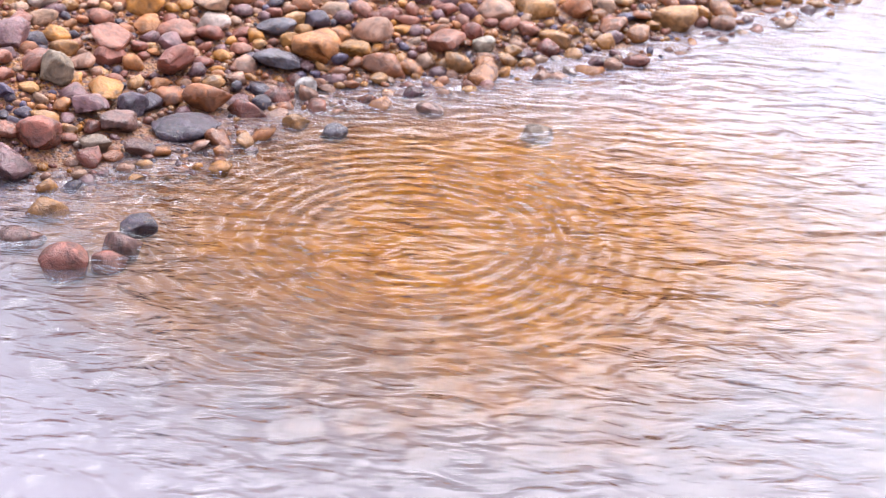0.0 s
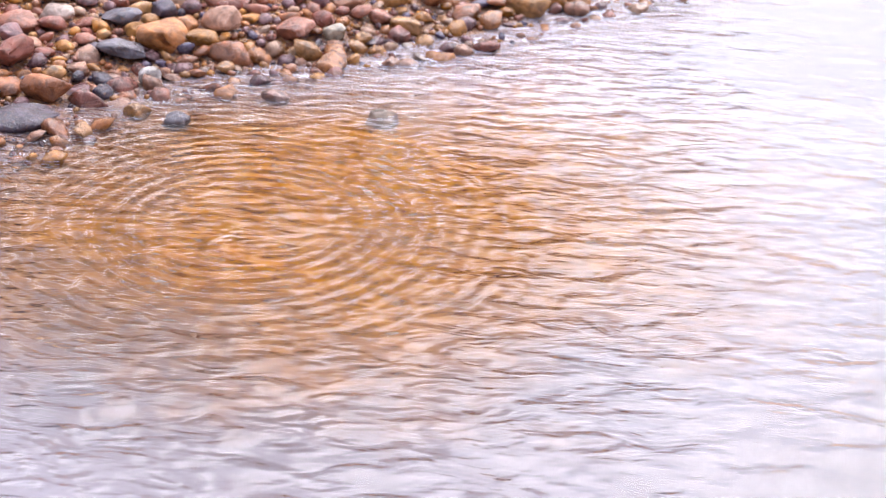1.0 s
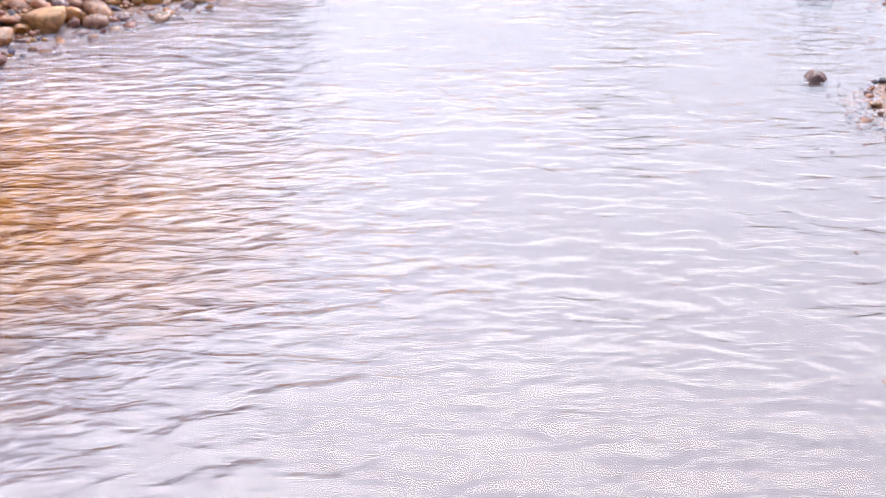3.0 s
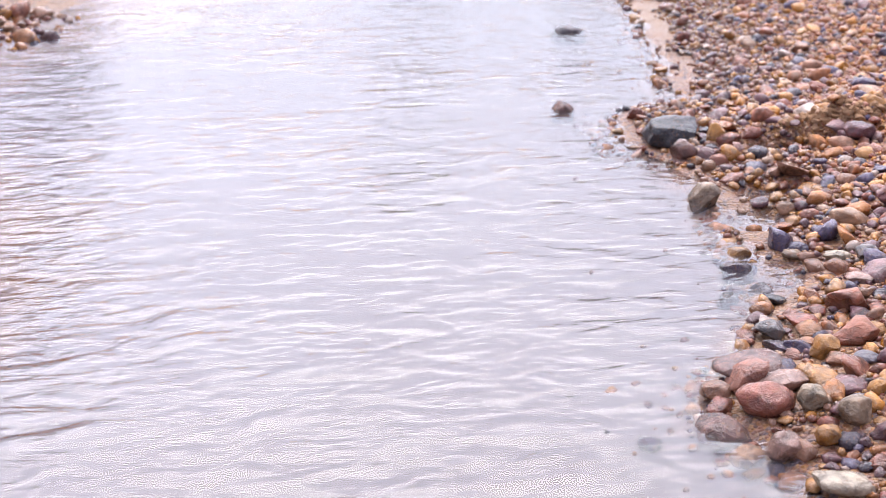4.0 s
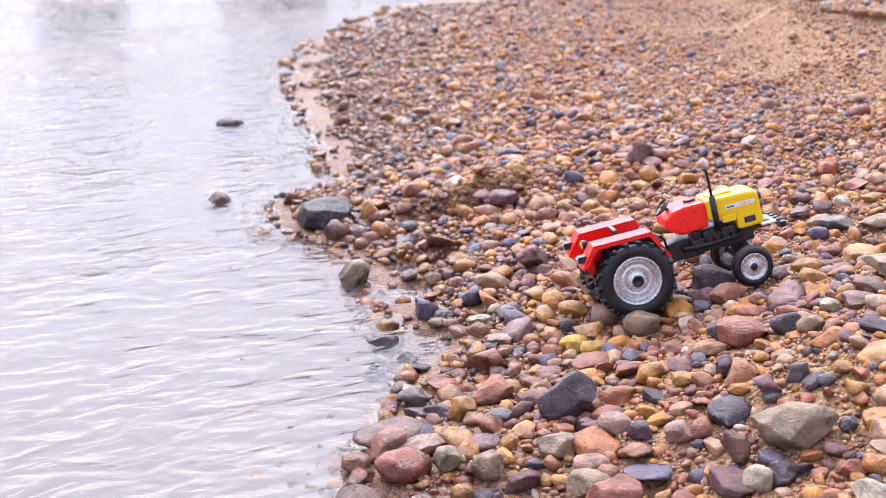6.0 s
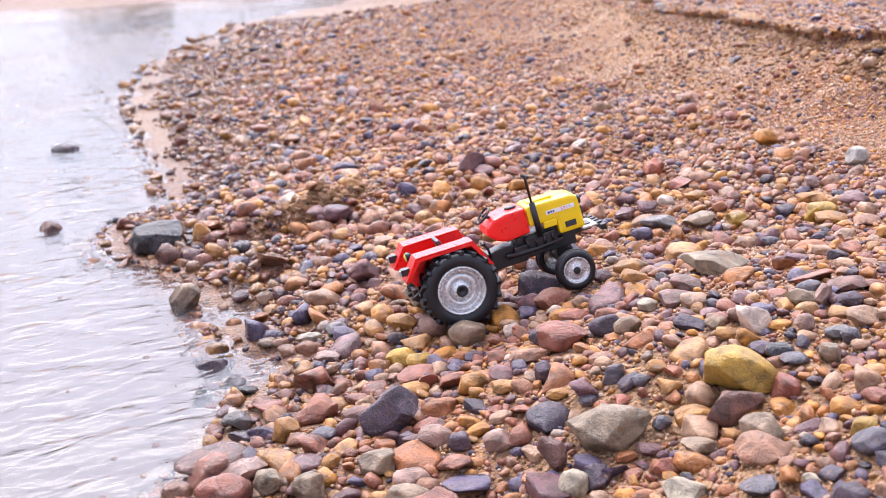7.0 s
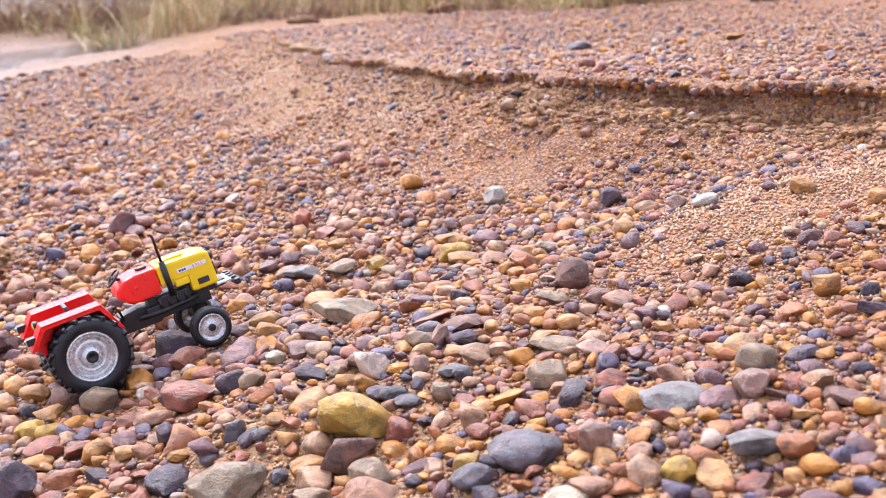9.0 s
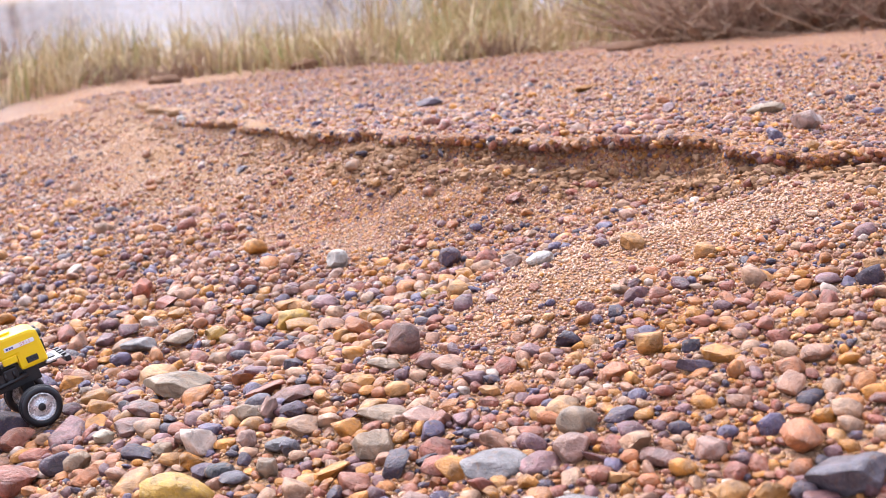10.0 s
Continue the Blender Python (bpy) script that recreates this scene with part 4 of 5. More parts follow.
rock(0.591, 0.832, 0.0237, 0.0062, STONE["pink"], "pinkish flat stone on pebbles", -21, 0.6, sunk=0.2)


# ---- toy tractor ----
STRETCH = 1.12          # body length over its first draft


def lug_mesh():
    """The tread block that all lugs of the rear tyres share."""
    if "lug" not in bpy.data.meshes:
        bm = bmesh.new()
        soft_box(bm, 0.0036, 0.0112, 0.0034, Matrix(), 0.0006, 1)
        me = bpy.data.meshes.new("lug")
        bm.to_mesh(me)
        bm.free()
        me.materials.append(TYRE)
    return bpy.data.meshes["lug"]


def rear_wheel(parent, y, side):
    """side: +1 when the outer face looks along +y."""
    m = pose(0, y, 0.030) @ Matrix.Diagonal((1, side, 1, 1))
    bm = bmesh.new()
    lathe(bm, [(0.0185, 0.0082), (0.0205, 0.0098), (0.0262, 0.0100), (0.0280, 0.0084), (0.0284, 0.0), (0.0280, -0.0084), (0.0262, -0.0100), (0.0205, -0.0098), (0.0185, -0.0082)], 64, m)
    part("tyre", bm, TYRE, parent, "black ribbed rubber tyre")
    for k in range(36):
        a, half = 2 * math.pi * (k // 2) / 18 + (0.17 if k % 2 else 0), 1 if k % 2 else -1
        ob = new("lug", lug_mesh())
        ob.parent = parent
        ob.matrix_basis = pose(0, y, 0.030) @ pose(0, 0, 0, 0, -math.degrees(a), 0) @ pose(0.0286, half * 0.0053, 0, half * 32 * side, 0, 0)
    bm = bmesh.new()
    lathe(bm, [(0.0188, -0.008), (0.0188, 0.0083), (0.0180, 0.0094), (0.0170, 0.0090), (0.0166, 0.0040), (0.0152, 0.0026), (0.0136, 0.0028), (0.0127, 0.0058), (0.0108, 0.0066), (0.0088, 0.0062), (0.0080, 0.0040), (0.0070, 0.0040), (0.0063, 0.0088), (0.0045, 0.0092)], 56, m)
    part("rim", bm, SILVER, parent, "worn silver wheel rim")
    bm = bmesh.new()
    lathe(bm, [(0.0047, 0.006), (0.0047, 0.0091), (0.004, 0.0096), (0.0022, 0.0096), (0.0018, 0.0082), (0.0, 0.0082)], 24, m)
    part("hub", bm, BLACK, parent, "black hub")


def front_wheel(parent, y, side):
    m = pose(0.0805 * STRETCH, y, 0.0155) @ Matrix.Diagonal((0.88, side, 0.88, 1))
    bm = bmesh.new()
    lathe(bm, [(0.0118, 0.0048), (0.013, 0.0058), (0.0158, 0.0056), (0.0172, 0.0042), (0.0173, 0.0030), (0.0167, 0.0026), (0.0167, 0.0016), (0.018, 0.001), (0.018, -0.001), (0.0167, -0.0016), (0.0167, -0.0026), (0.0173, -0.003), (0.0172, -0.0042), (0.0158, -0.0056), (0.013, -0.0058), (0.0118, -0.0048)], 56, m)
    part("tyre", bm, TYRE, parent, "black ribbed rubber tyre")
    bm = bmesh.new()
    lathe(bm, [(0.012, -0.0045), (0.012, 0.005), (0.0111, 0.0056), (0.0105, 0.005), (0.0102, 0.0036), (0.008, 0.0032), (0.0048, 0.0042), (0.003, 0.0046)], 48, m)
    part("rim", bm, SILVER, parent, "worn silver wheel rim")
    bm = bmesh.new()
    lathe(bm, [(0.0032, 0.0032), (0.0032, 0.0056), (0.0025, 0.006), (0.0, 0.006)], 20, m)
    part("hub", bm, BLACK, parent, "black hub")


def fender(parent, side):
    """Bent top strip over a rear wheel and the upright panel along its inner edge."""
    y0, y1 = side * 0.0165, side * 0.0345
    line = [(-0.034, 0.048), (-0.0235, 0.0635), (0.0165, 0.0632), (0.0265, 0.041)]
    bm = bmesh.new()
    outer = line + [(x * 0.97, z - 0.0018) for x, z in line[::-1]]
    prism(bm, outer, abs(y1 - y0), pose(0, (y0 + y1) / 2, 0), 0.0004)
    lip = [(-0.034, 0.048), (-0.0235, 0.0635), (0.0165, 0.0632), (0.0265, 0.041), (0.0235, 0.0415), (0.0145, 0.0598), (-0.0215, 0.0600), (-0.031, 0.0475)]
    prism(bm, lip, 0.0014, pose(0, y1 - side * 0.0007, 0), 0.0003)
    top = part("fender", bm, RED, parent, "red mudguard over the rear wheel")
    bm = bmesh.new()
    prism(bm, [(-0.033, 0.0478), (-0.0232, 0.0630), (0.0163, 0.0627), (0.026, 0.041), (0.021, 0.030), (0.004, 0.026), (-0.018, 0.028)], 0.0016, pose(0, y0 + side * 0.0008, 0), 0.0004)
    part("side_panel", bm, RED, top)
    bm = bmesh.new()
    soft_box(bm, 0.006, 0.0078, 0.0052, pose(-0.0318, side * 0.0265, 0.0545), 0.0006)
    lamp = part("tail_lamp", bm, BLACK, parent, "black tail lamp housing")
    bm = bmesh.new()
    soft_box(bm, 0.0014, 0.0058, 0.0036, pose(-0.0350, side * 0.0265, 0.0545), 0.0004)
    part("lens", bm, LENS_CLEAR, lamp, "pale clear lens")
    bm = bmesh.new()
    for k in range(3):
        lathe(bm, [(0.0, -0.0007), (0.0009, -0.0006), (0.0011, 0.0002), (0.0009, 0.0007), (0.0, 0.0008)], 10, pose(0.0185 + 0.0026 * k, y0, 0.055 - 0.006 * k))
    part("rivets", bm, SILVER, parent)


def toy_tractor(m):
    t = tagged(new("toy_tractor"), "red and yellow plastic toy tractor with silver rims standing on gravel", "toy tractor")
    for side in (1, -1):
        w = new("rear_wheel")
        w.parent = t
        rear_wheel(w, side * 0.0295, side)
        w = new("front_wheel")
        w.parent = t
        front_wheel(w, side * 0.0275, side)
        fender(t, side)
    # cross member that carries the mudguards and the seat
    bm = bmesh.new()
    soft_box(bm, 0.026, 0.036, 0.006, pose(0.002, 0, 0.0455), 0.001)
    soft_box(bm, 0.020, 0.014, 0.014, pose(-0.002, 0, 0.039), 0.001)
    part("seat_frame", bm, BLACK, t)
    # chassis, gearbox and engine
    bm = bmesh.new()
    soft_box(bm, 0.052, 0.013, 0.012, pose(0.018, 0, 0.034), 0.001)
    soft_box(bm, 0.030, 0.020, 0.014, pose(0.000, 0, 0.030), 0.002)
    prism(bm, [(0.028, 0.028), (0.028, 0.044), (0.042, 0.046), (0.055, 0.044), (0.055, 0.028)], 0.016, Matrix(), 0.001)
    part("gearbox", bm, BLACK, t)
    bm = bmesh.new()
    soft_box(bm, 0.042, 0.017, 0.020, pose(0.070, 0, 0.040), 0.001)
    soft_box(bm, 0.022, 0.006, 0.010, pose(0.066, -0.0105, 0.044), 0.001)
    soft_box(bm, 0.012, 0.006, 0.008, pose(0.052, -0.0105, 0.040), 0.001)
    for k in range(4):
        rod(bm, [(0.056 + 0.006 * k, -0.008, 0.047), (0.056 + 0.006 * k, -0.0135, 0.046), (0.056 + 0.006 * k, -0.014, 0.040)], 0.0011, 6)
    rod(bm, [(0.040, -0.0118, 0.0375), (0.060, -0.0122, 0.0372), (0.082, -0.011, 0.039)], 0.0026, 10)
    rod(bm, [(0.047, 0.0118, 0.0375), (0.082, 0.011, 0.039)], 0.0026, 10)
    soft_box(bm, 0.028, 0.014, 0.006, pose(0.090, 0, 0.0405), 0.0008)
    part("engine", bm, BLACK, t, "black moulded engine block")
    bm = bmesh.new()
    rod(bm, [(0.0, -0.024, 0.030), (0.0, 0.024, 0.030)], 0.0048, 14)
    part("rear_axle", bm, BLACK, t)
    bm = bmesh.new()
    soft_box(bm, 0.007, 0.046, 0.006, pose(0.0805, 0, 0.0185), 0.001)
    soft_box(bm, 0.009, 0.010, 0.020, pose(0.0805, 0, 0.026), 0.001)
    rod(bm, [(0.0805, -0.026, 0.0136), (0.0805, 0.026, 0.0136)], 0.0022, 8)
    part("front_axle", bm, BLACK, t)
    bm = bmesh.new()
    soft_box(bm, 0.018, 0.0135, 0.0016, pose(0.029, 0.0, 0.0412), 0.0004)
    part("foot_plate", bm, GREY, t)
    bm = bmesh.new()
    rod(bm, [(0.030, -0.008, 0.040), (0.029, -0.0085, 0.050), (0.027, -0.0085, 0.0535)], 0.0009, 6)
    lathe(bm, [(0.0, -0.0014), (0.0013, -0.001), (0.0017, 0.0), (0.0013, 0.001), (0.0, 0.0014)], 10, pose(0.0268, -0.0085, 0.054))
    part("gear_lever", bm, BLACK, t)
    # red fuel tank and dashboard
    bm = bmesh.new()
    prism(bm, [(0.0305, 0.061), (0.0315, 0.068), (0.037, 0.0735), (0.046, 0.0755), (0.0602, 0.0755), (0.0602, 0.0525), (0.042, 0.0515), (0.036, 0.0545)], 0.0285, Matrix(), 0.0022)
    tank = part("fuel_tank", bm, RED, t, "glossy red fuel tank cowl")
    bm = bmesh.new()
    lathe(bm, [(0.0, 0.0), (0.0042, 0.0), (0.0042, 0.0012), (0.0034, 0.0020), (0.0, 0.0022)], 20, pose(0.053, 0, 0.0755, 90, 0, 0))
    part("filler_cap", bm, BLACK, tank, "round black filler cap")
    bm = bmesh.new()
    lathe(bm, [(0.0, -0.0006), (0.0012, -0.0006), (0.0014, 0.0), (0.0007, 0.0005), (0.0, 0.0001)], 12, pose(0.0445, -0.0143, 0.0645, 0, 0, 180))
    part("bolt", bm, RED, tank)
    # steering wheel
    tilt = pose(0.0335, 0, 0.0765, 0, -48, 0)
    bm = bmesh.new()
    ring = [(0.0072 * math.cos(a), 0.0072 * math.sin(a), 0) for a in np.linspace(0, 2 * math.pi, 33)]
    rod(bm, [tilt @ Vector(p) for p in ring], 0.0009, 8)
    for a in (90, 210, 330):
        rod(bm, [tilt @ Vector((0, 0, -0.001)), tilt @ Vector((0.0072 * math.cos(radians(a)), 0.0072 * math.sin(radians(a)), 0))], 0.0007, 6)
    rod(bm, [tilt @ Vector((0, 0, 0.0008)), tilt @ Vector((0, 0, -0.009))], 0.0014, 8)
    part("steering_wheel", bm, BLACK, t, "black three-spoked steering wheel")
    # seat
    bm = bmesh.new()
    soft_box(bm, 0.019, 0.020, 0.0034, pose(0.010, 0, 0.0555, 0, -4, 0), 0.0014, 3)
    seat = part("seat", bm, GREY, t, "dark grey seat")
    bm = bmesh.new()
    soft_box(bm, 0.003, 0.020, 0.014, pose(-0.0015, 0, 0.0635, 0, -14, 0), 0.0013, 3)
    part("backrest", bm, GREY, seat)
    bm = bmesh.new()
    soft_box(bm, 0.010, 0.010, 0.016, pose(0.010, 0, 0.046), 0.001)
    part("seat_post", bm, BLACK, seat)
    # yellow bonnet
    bm = bmesh.new()
    prism(bm, [(0.0603, 0.0575), (0.0603, 0.0752), (0.064, 0.0760), (0.092, 0.0748), (0.0975, 0.0725), (0.0985, 0.0435), (0.0795, 0.0435), (0.0795, 0.0575)], 0.030, Matrix(), 0.0026)
    bonnet = part("bonnet", bm, YELLOW, t, "glossy yellow bonnet")
    bm = bmesh.new()
    soft_box(bm, 0.018, 0.012, 0.002, pose(0.073, 0, 0.0764), 0.0009)
    part("bonnet_ridge", bm, YELLOW, bonnet)
    for side in (1, -1):
        bm = bmesh.new()
        soft_box(bm, 0.010, 0.004, 0.006, pose(0.0745, side * 0.0135, 0.0555), 0.001)
        part("air_duct", bm, YELLOW, bonnet)
        bm = bmesh.new()
        soft_box(bm, 0.0078, 0.0012, 0.0052, pose(0.0885, side * 0.0151, 0.0505), 0.0003, 1)
        grille = part("side_vent", bm, BLACK, bonnet, "small black louvred vent")
        for k in range(5):
            bm = bmesh.new()
            soft_box(bm, 0.0066, 0.0006, 0.0004, pose(0.0885, side * 0.0158, 0.0487 + 0.0009 * k), 0.0001, 1)
            part("slat", bm, GREY, grille)
        bm = bmesh.new()
        soft_box(bm, 0.0205, 0.0004, 0.0036, pose(0.0835, side * 0.01525, 0.0655), 0.0001, 1)
        sticker = part("sticker", bm, LABEL_WHITE, bonnet, "white model sticker with blue and red marks")
        bm = bmesh.new()
        for x, w in ((0.0752, 0.0016), (0.0772, 0.0014), (0.0788, 0.0010)):
            soft_box(bm, w, 0.0003, 0.0018, pose(x, side * 0.01558, 0.0655), 0.0001, 1)
        part("maker_mark", bm, LABEL_BLUE, sticker, "plain dark blue mark")
        letters = bpy.data.curves.new("model_number", "FONT")
        letters.body, letters.size, letters.extrude, letters.space_character = "5911", 0.0032, 0.00008, 1.35
        letters.align_x, letters.align_y = "CENTER", "CENTER"
        letters.materials.append(LABEL_RED)
        number = new("model_number", letters)
        number.parent = sticker
        number.matrix_basis = pose(0.0876, side * 0.01556, 0.0655, 90, 0, 180 if side > 0 else 0)
        tagged(number, "red number 5911")
    # front grille and headlamps
    bm = bmesh.new()
    soft_box(bm, 0.0012, 0.020, 0.012, pose(0.0988, 0, 0.0555), 0.0004)
    part("front_grille", bm, BLACK, bonnet)
    for y in (-0.0075, 0.0075):
        bm = bmesh.new()
        lathe(bm, [(0.0, 0.0), (0.0036, 0.0), (0.0042, -0.0008), (0.0042, -0.003)], 20, pose(0.1, y, 0.067, 0, 0, -90))
        head = part("headlamp", bm, BLACK, bonnet, "round headlamp with a black rim")
        bm = bmesh.new()
        lathe(bm, [(0.0, 0.0007), (0.002, 0.0005), (0.0032, 0.0002)], 20, pose(0.1, y, 0.067, 0, 0, -90))
        part("lens", bm, LENS_CLEAR, head)
    # exhaust
    bm = bmesh.new()
    rod(bm, [(0.0655, -0.0162, 0.048), (0.0652, -0.0164, 0.079)], 0.0021, 14)
    rod(bm, [(0.0652, -0.0164, 0.078), (0.0650, -0.0166, 0.1005), (0.0648, -0.0166, 0.1025), (0.0638, -0.0166, 0.1038), (0.0625, -0.0166, 0.104)], 0.001, 10)
    rod(bm, [(0.0655, -0.0162, 0.049), (0.0655, -0.011, 0.0475)], 0.0018, 8)
    part("exhaust_pipe", bm, BLACK, t, "upright black exhaust pipe")
    # front bumper
    bm = bmesh.new()
    soft_box(bm, 0.004, 0.040, 0.0055, pose(0.1095, 0, 0.0395), 0.0012)
    for y in (-0.012, -0.004, 0.004, 0.012):
        soft_box(bm, 0.0036, 0.004, 0.0016, pose(0.1085, y, 0.043), 0.0005)
    bumper = part("bumper", bm, BLACK, t, "black front bumper with toe blocks")
    bm = bmesh.new()
    soft_box(bm, 0.013, 0.026, 0.002, pose(0.1025, 0, 0.0415), 0.0005)
    part("bumper_plate", bm, SILVER, bumper, "silver plate")
    # work lamp behind the seat
    bm = bmesh.new()
    lathe(bm, [(0.0, -0.003), (0.0032, -0.0022), (0.0042, 0.0), (0.0042, 0.0012)], 20, pose(-0.024, 0.004, 0.061, 0, 0, 90))
    rod(bm, [(-0.022, 0.004, 0.061), (-0.0215, 0.004, 0.050)], 0.0012, 8)
    lamp = part("work_lamp", bm, BLACK, t)
    bm = bmesh.new()
    lathe(bm, [(0.0, 0.0022), (0.0024, 0.0018), (0.0038, 0.0010)], 20, pose(-0.0245, 0.004, 0.061, 0, 0, 90))
    part("lens", bm, LENS_AMBER, lamp, "round amber lens")
    # hitch
    bm = bmesh.new()
    soft_box(bm, 0.014, 0.012, 0.008, pose(-0.021, 0, 0.030), 0.001)
    rod(bm, [(-0.024, -0.006, 0.030), (-0.030, -0.008, 0.026)], 0.0016, 8)
    rod(bm, [(-0.024, 0.006, 0.030), (-0.030, 0.008, 0.026)], 0.0016, 8)
    part("hitch", bm, BLACK, t, "black rear hitch")
    for ob in t.children_recursive:
        if ob.parent.name.startswith(("rear_wheel", "front_wheel")) or ob.type == "EMPTY":
            continue
        guard = ob.name.startswith(("fender", "side_panel", "tail_lamp", "rivets")) or ob.parent.name.startswith("tail_lamp")
        low = 1.0 if guard else 0.88
        if ob.type == "FONT":
            ob.location.x, ob.location.z = ob.location.x * STRETCH, 0.03 + (ob.location.z - 0.03) * low
        else:
            ob.data.transform(Matrix.Translation((0, 0, 0.03 * (1 - low))) @ Matrix.Diagonal((STRETCH, 1, low, 1)))
    t.matrix_world = m
    return t


TRACTOR_AT = pose(0.3557, 1.165, 0.0335, -4.8, -12.8, -0.4) @ Matrix.Scale(0.99, 4)
tractor = toy_tractor(TRACTOR_AT)

WHEEL_SPOTS = [TRACTOR_AT @ Vector(p) for p in ((0, -0.03, 0), (0, 0.03, 0), (0.0885, -0.028, 0), (0.0885, 0.028, 0))]


# ---- reeds, brush and trees ----
def blades(rng, count, place, height, width, lean):
    """Vertices and faces of bent blades; place(n) gives their feet."""
    feet = place(count)
    verts, faces = [], []
    for x, y in feet:
        z = float(ground_height(x, y)) - 0.01
        h, w, a = rng.uniform(*height), rng.uniform(*width), rng.uniform(0, 6.28)
        b, bend = rng.uniform(0, 6.28), abs(rng.normal(0, lean)) * h
        sx, sy = math.cos(a) * w / 2, math.sin(a) * w / 2
        start = len(verts)
        for k, t in enumerate((0.0, 0.35, 0.7, 1.0)):
            cx, cy, cz = x + math.cos(b) * bend * t * t, y + math.sin(b) * bend * t * t, z + h * t * (1 - 0.15 * bend / h * t)
            q = (1.0, 0.85, 0.55, 0.08)[k]
            verts += [(cx - sx * q, cy - sy * q, cz), (cx + sx * q, cy + sy * q, cz)]
        faces += [(start + 2 * k, start + 2 * k + 1, start + 2 * k + 3, start + 2 * k + 2) for k in range(3)]
    return verts, faces


PLANT_RNG = np.random.default_rng(3)


def clumps(points, spread_x, spread_y, number):
    """Feet that stand in tufts scattered along a line."""
    pts = np.array(points)
    k = PLANT_RNG.integers(len(pts) - 1, size=number)
    t = PLANT_RNG.random(number)[:, None]
    hearts = pts[k] * (1 - t) + pts[k + 1] * t + PLANT_RNG.normal(0, 1, (number, 2)) * (spread_x, spread_y)
    wide = PLANT_RNG.uniform(0.012, 0.05, number)

    def place(n):
        pick = PLANT_RNG.integers(number, size=n)
        return hearts[pick] + PLANT_RNG.normal(0, 1, (n, 2)) * wide[pick][:, None]
    return place


REED_LINE = [(1.02, 3.85), (1.43, 3.8), (1.76, 3.5), (1.95, 3.2), (2.05, 3.0)]
reed_verts, reed_faces = [], []
for number, count, high, width, lean in ((60, 2000, (0.03, 0.10), (0.002, 0.006), 0.9), (50, 1900, (0.06, 0.16), (0.002, 0.005), 0.6),
                                         (22, 420, (0.1, 0.22), (0.0015, 0.0035), 0.45), (40, 1300, (0.02, 0.08), (0.002, 0.005), 1.6)):
    v, f = blades(PLANT_RNG, count, clumps(REED_LINE, 0.09, 0.12, number), high, width, lean)
    reed_faces += [tuple(i + len(reed_verts) for i in q) for q in f]
    reed_verts += v
tagged(mesh_object("reed_bed", reed_verts, reed_faces, REED, None, False), "dry straw-coloured reeds with some green along the bank", "reeds", kind="stuff")
v, f = blades(PLANT_RNG, 260, clumps([(0.7, 4.5), (0.75, 4.35), (1.0, 4.0)], 0.07, 0.08, 14), (0.02, 0.14), (0.002, 0.005), 0.9)
tagged(mesh_object("dry_grass", v, f, REED, None, False), "sparse wispy dry grass on the sand bar", "grass", kind="stuff")
v, f = blades(PLANT_RNG, 1500, clumps([(2.05, 3.5), (2.3, 3.2), (2.6, 2.9)], 0.12, 0.1, 30), (0.1, 0.32), (0.003, 0.006), 0.6)
tagged(mesh_object("tall_grass", v, f, REED, None, False), "tall dry grass behind the reeds", "grass", kind="stuff")


def dead_brush(x, y, wide, high, count, label):
    """A heap of bare, tangled stems."""
    bm = bmesh.new()
    z = float(ground_height(x, y))
    for _ in range(count):
        a, d = PLANT_RNG.uniform(0, 6.28), PLANT_RNG.uniform(0, 1) ** 0.6 * wide
        foot = Vector((math.cos(a) * d, math.sin(a) * d * 0.7, 0))
        foot.z = float(ground_height(x + foot.x, y + foot.y)) - z - 0.01
        way = Vector((PLANT_RNG.normal(0, 0.8), PLANT_RNG.normal(0, 0.6), PLANT_RNG.uniform(0.3, 1.2))).normalized()
        length = PLANT_RNG.uniform(0.4, 1.0) * high
        pts, p = [foot], foot
        for _ in range(3):
            way = (way + Vector(PLANT_RNG.normal(0, 0.25, 3).tolist())).normalized()
            p = p + way * length / 3
            p.z = max(p.z, foot.z + 0.004)
            pts.append(p.copy())
        rod(bm, pts, PLANT_RNG.uniform(0.0008, 0.0026), 4, 0.35)
    me = bpy.data.meshes.new("stems")
    bm.to_mesh(me)
    bm.free()
    me.materials.append(TWIG)
    ob = new("dead_brush", me)
    ob.location = (x, y, z)
    return tagged(ob, label, "brush", kind="stuff")


for x, y, w, h, n in ((2.42, 2.62, 0.3, 0.42, 950), (2.68, 2.3, 0.35, 0.5, 1000), (2.95, 1.92, 0.35, 0.5, 800)):
    dead_brush(x, y, w, h, n, "heap of dead brown branches on the sandy upper bank")
for x, y, w, h, n in ((0.30, 4.5, 0.14, 0.14, 260), (0.55, 4.45, 0.12, 0.12, 260), (0.86, 4.3, 0.14, 0.2, 320), (1.05, 4.15, 0.14, 0.2, 300)):
    dead_brush(x, y, w, h, n, "low dead brown brush on the sand bar")
for x, y, w, h, n in ((1.25, 3.72, 0.12, 0.09, 260), (1.5, 3.62, 0.13, 0.11, 300), (1.78, 3.3, 0.12, 0.10, 260), (1.96, 3.02, 0.1, 0.10, 240)):
    dead_brush(x, y, w, h, n, "low tangle of dead brown stems among the reeds")


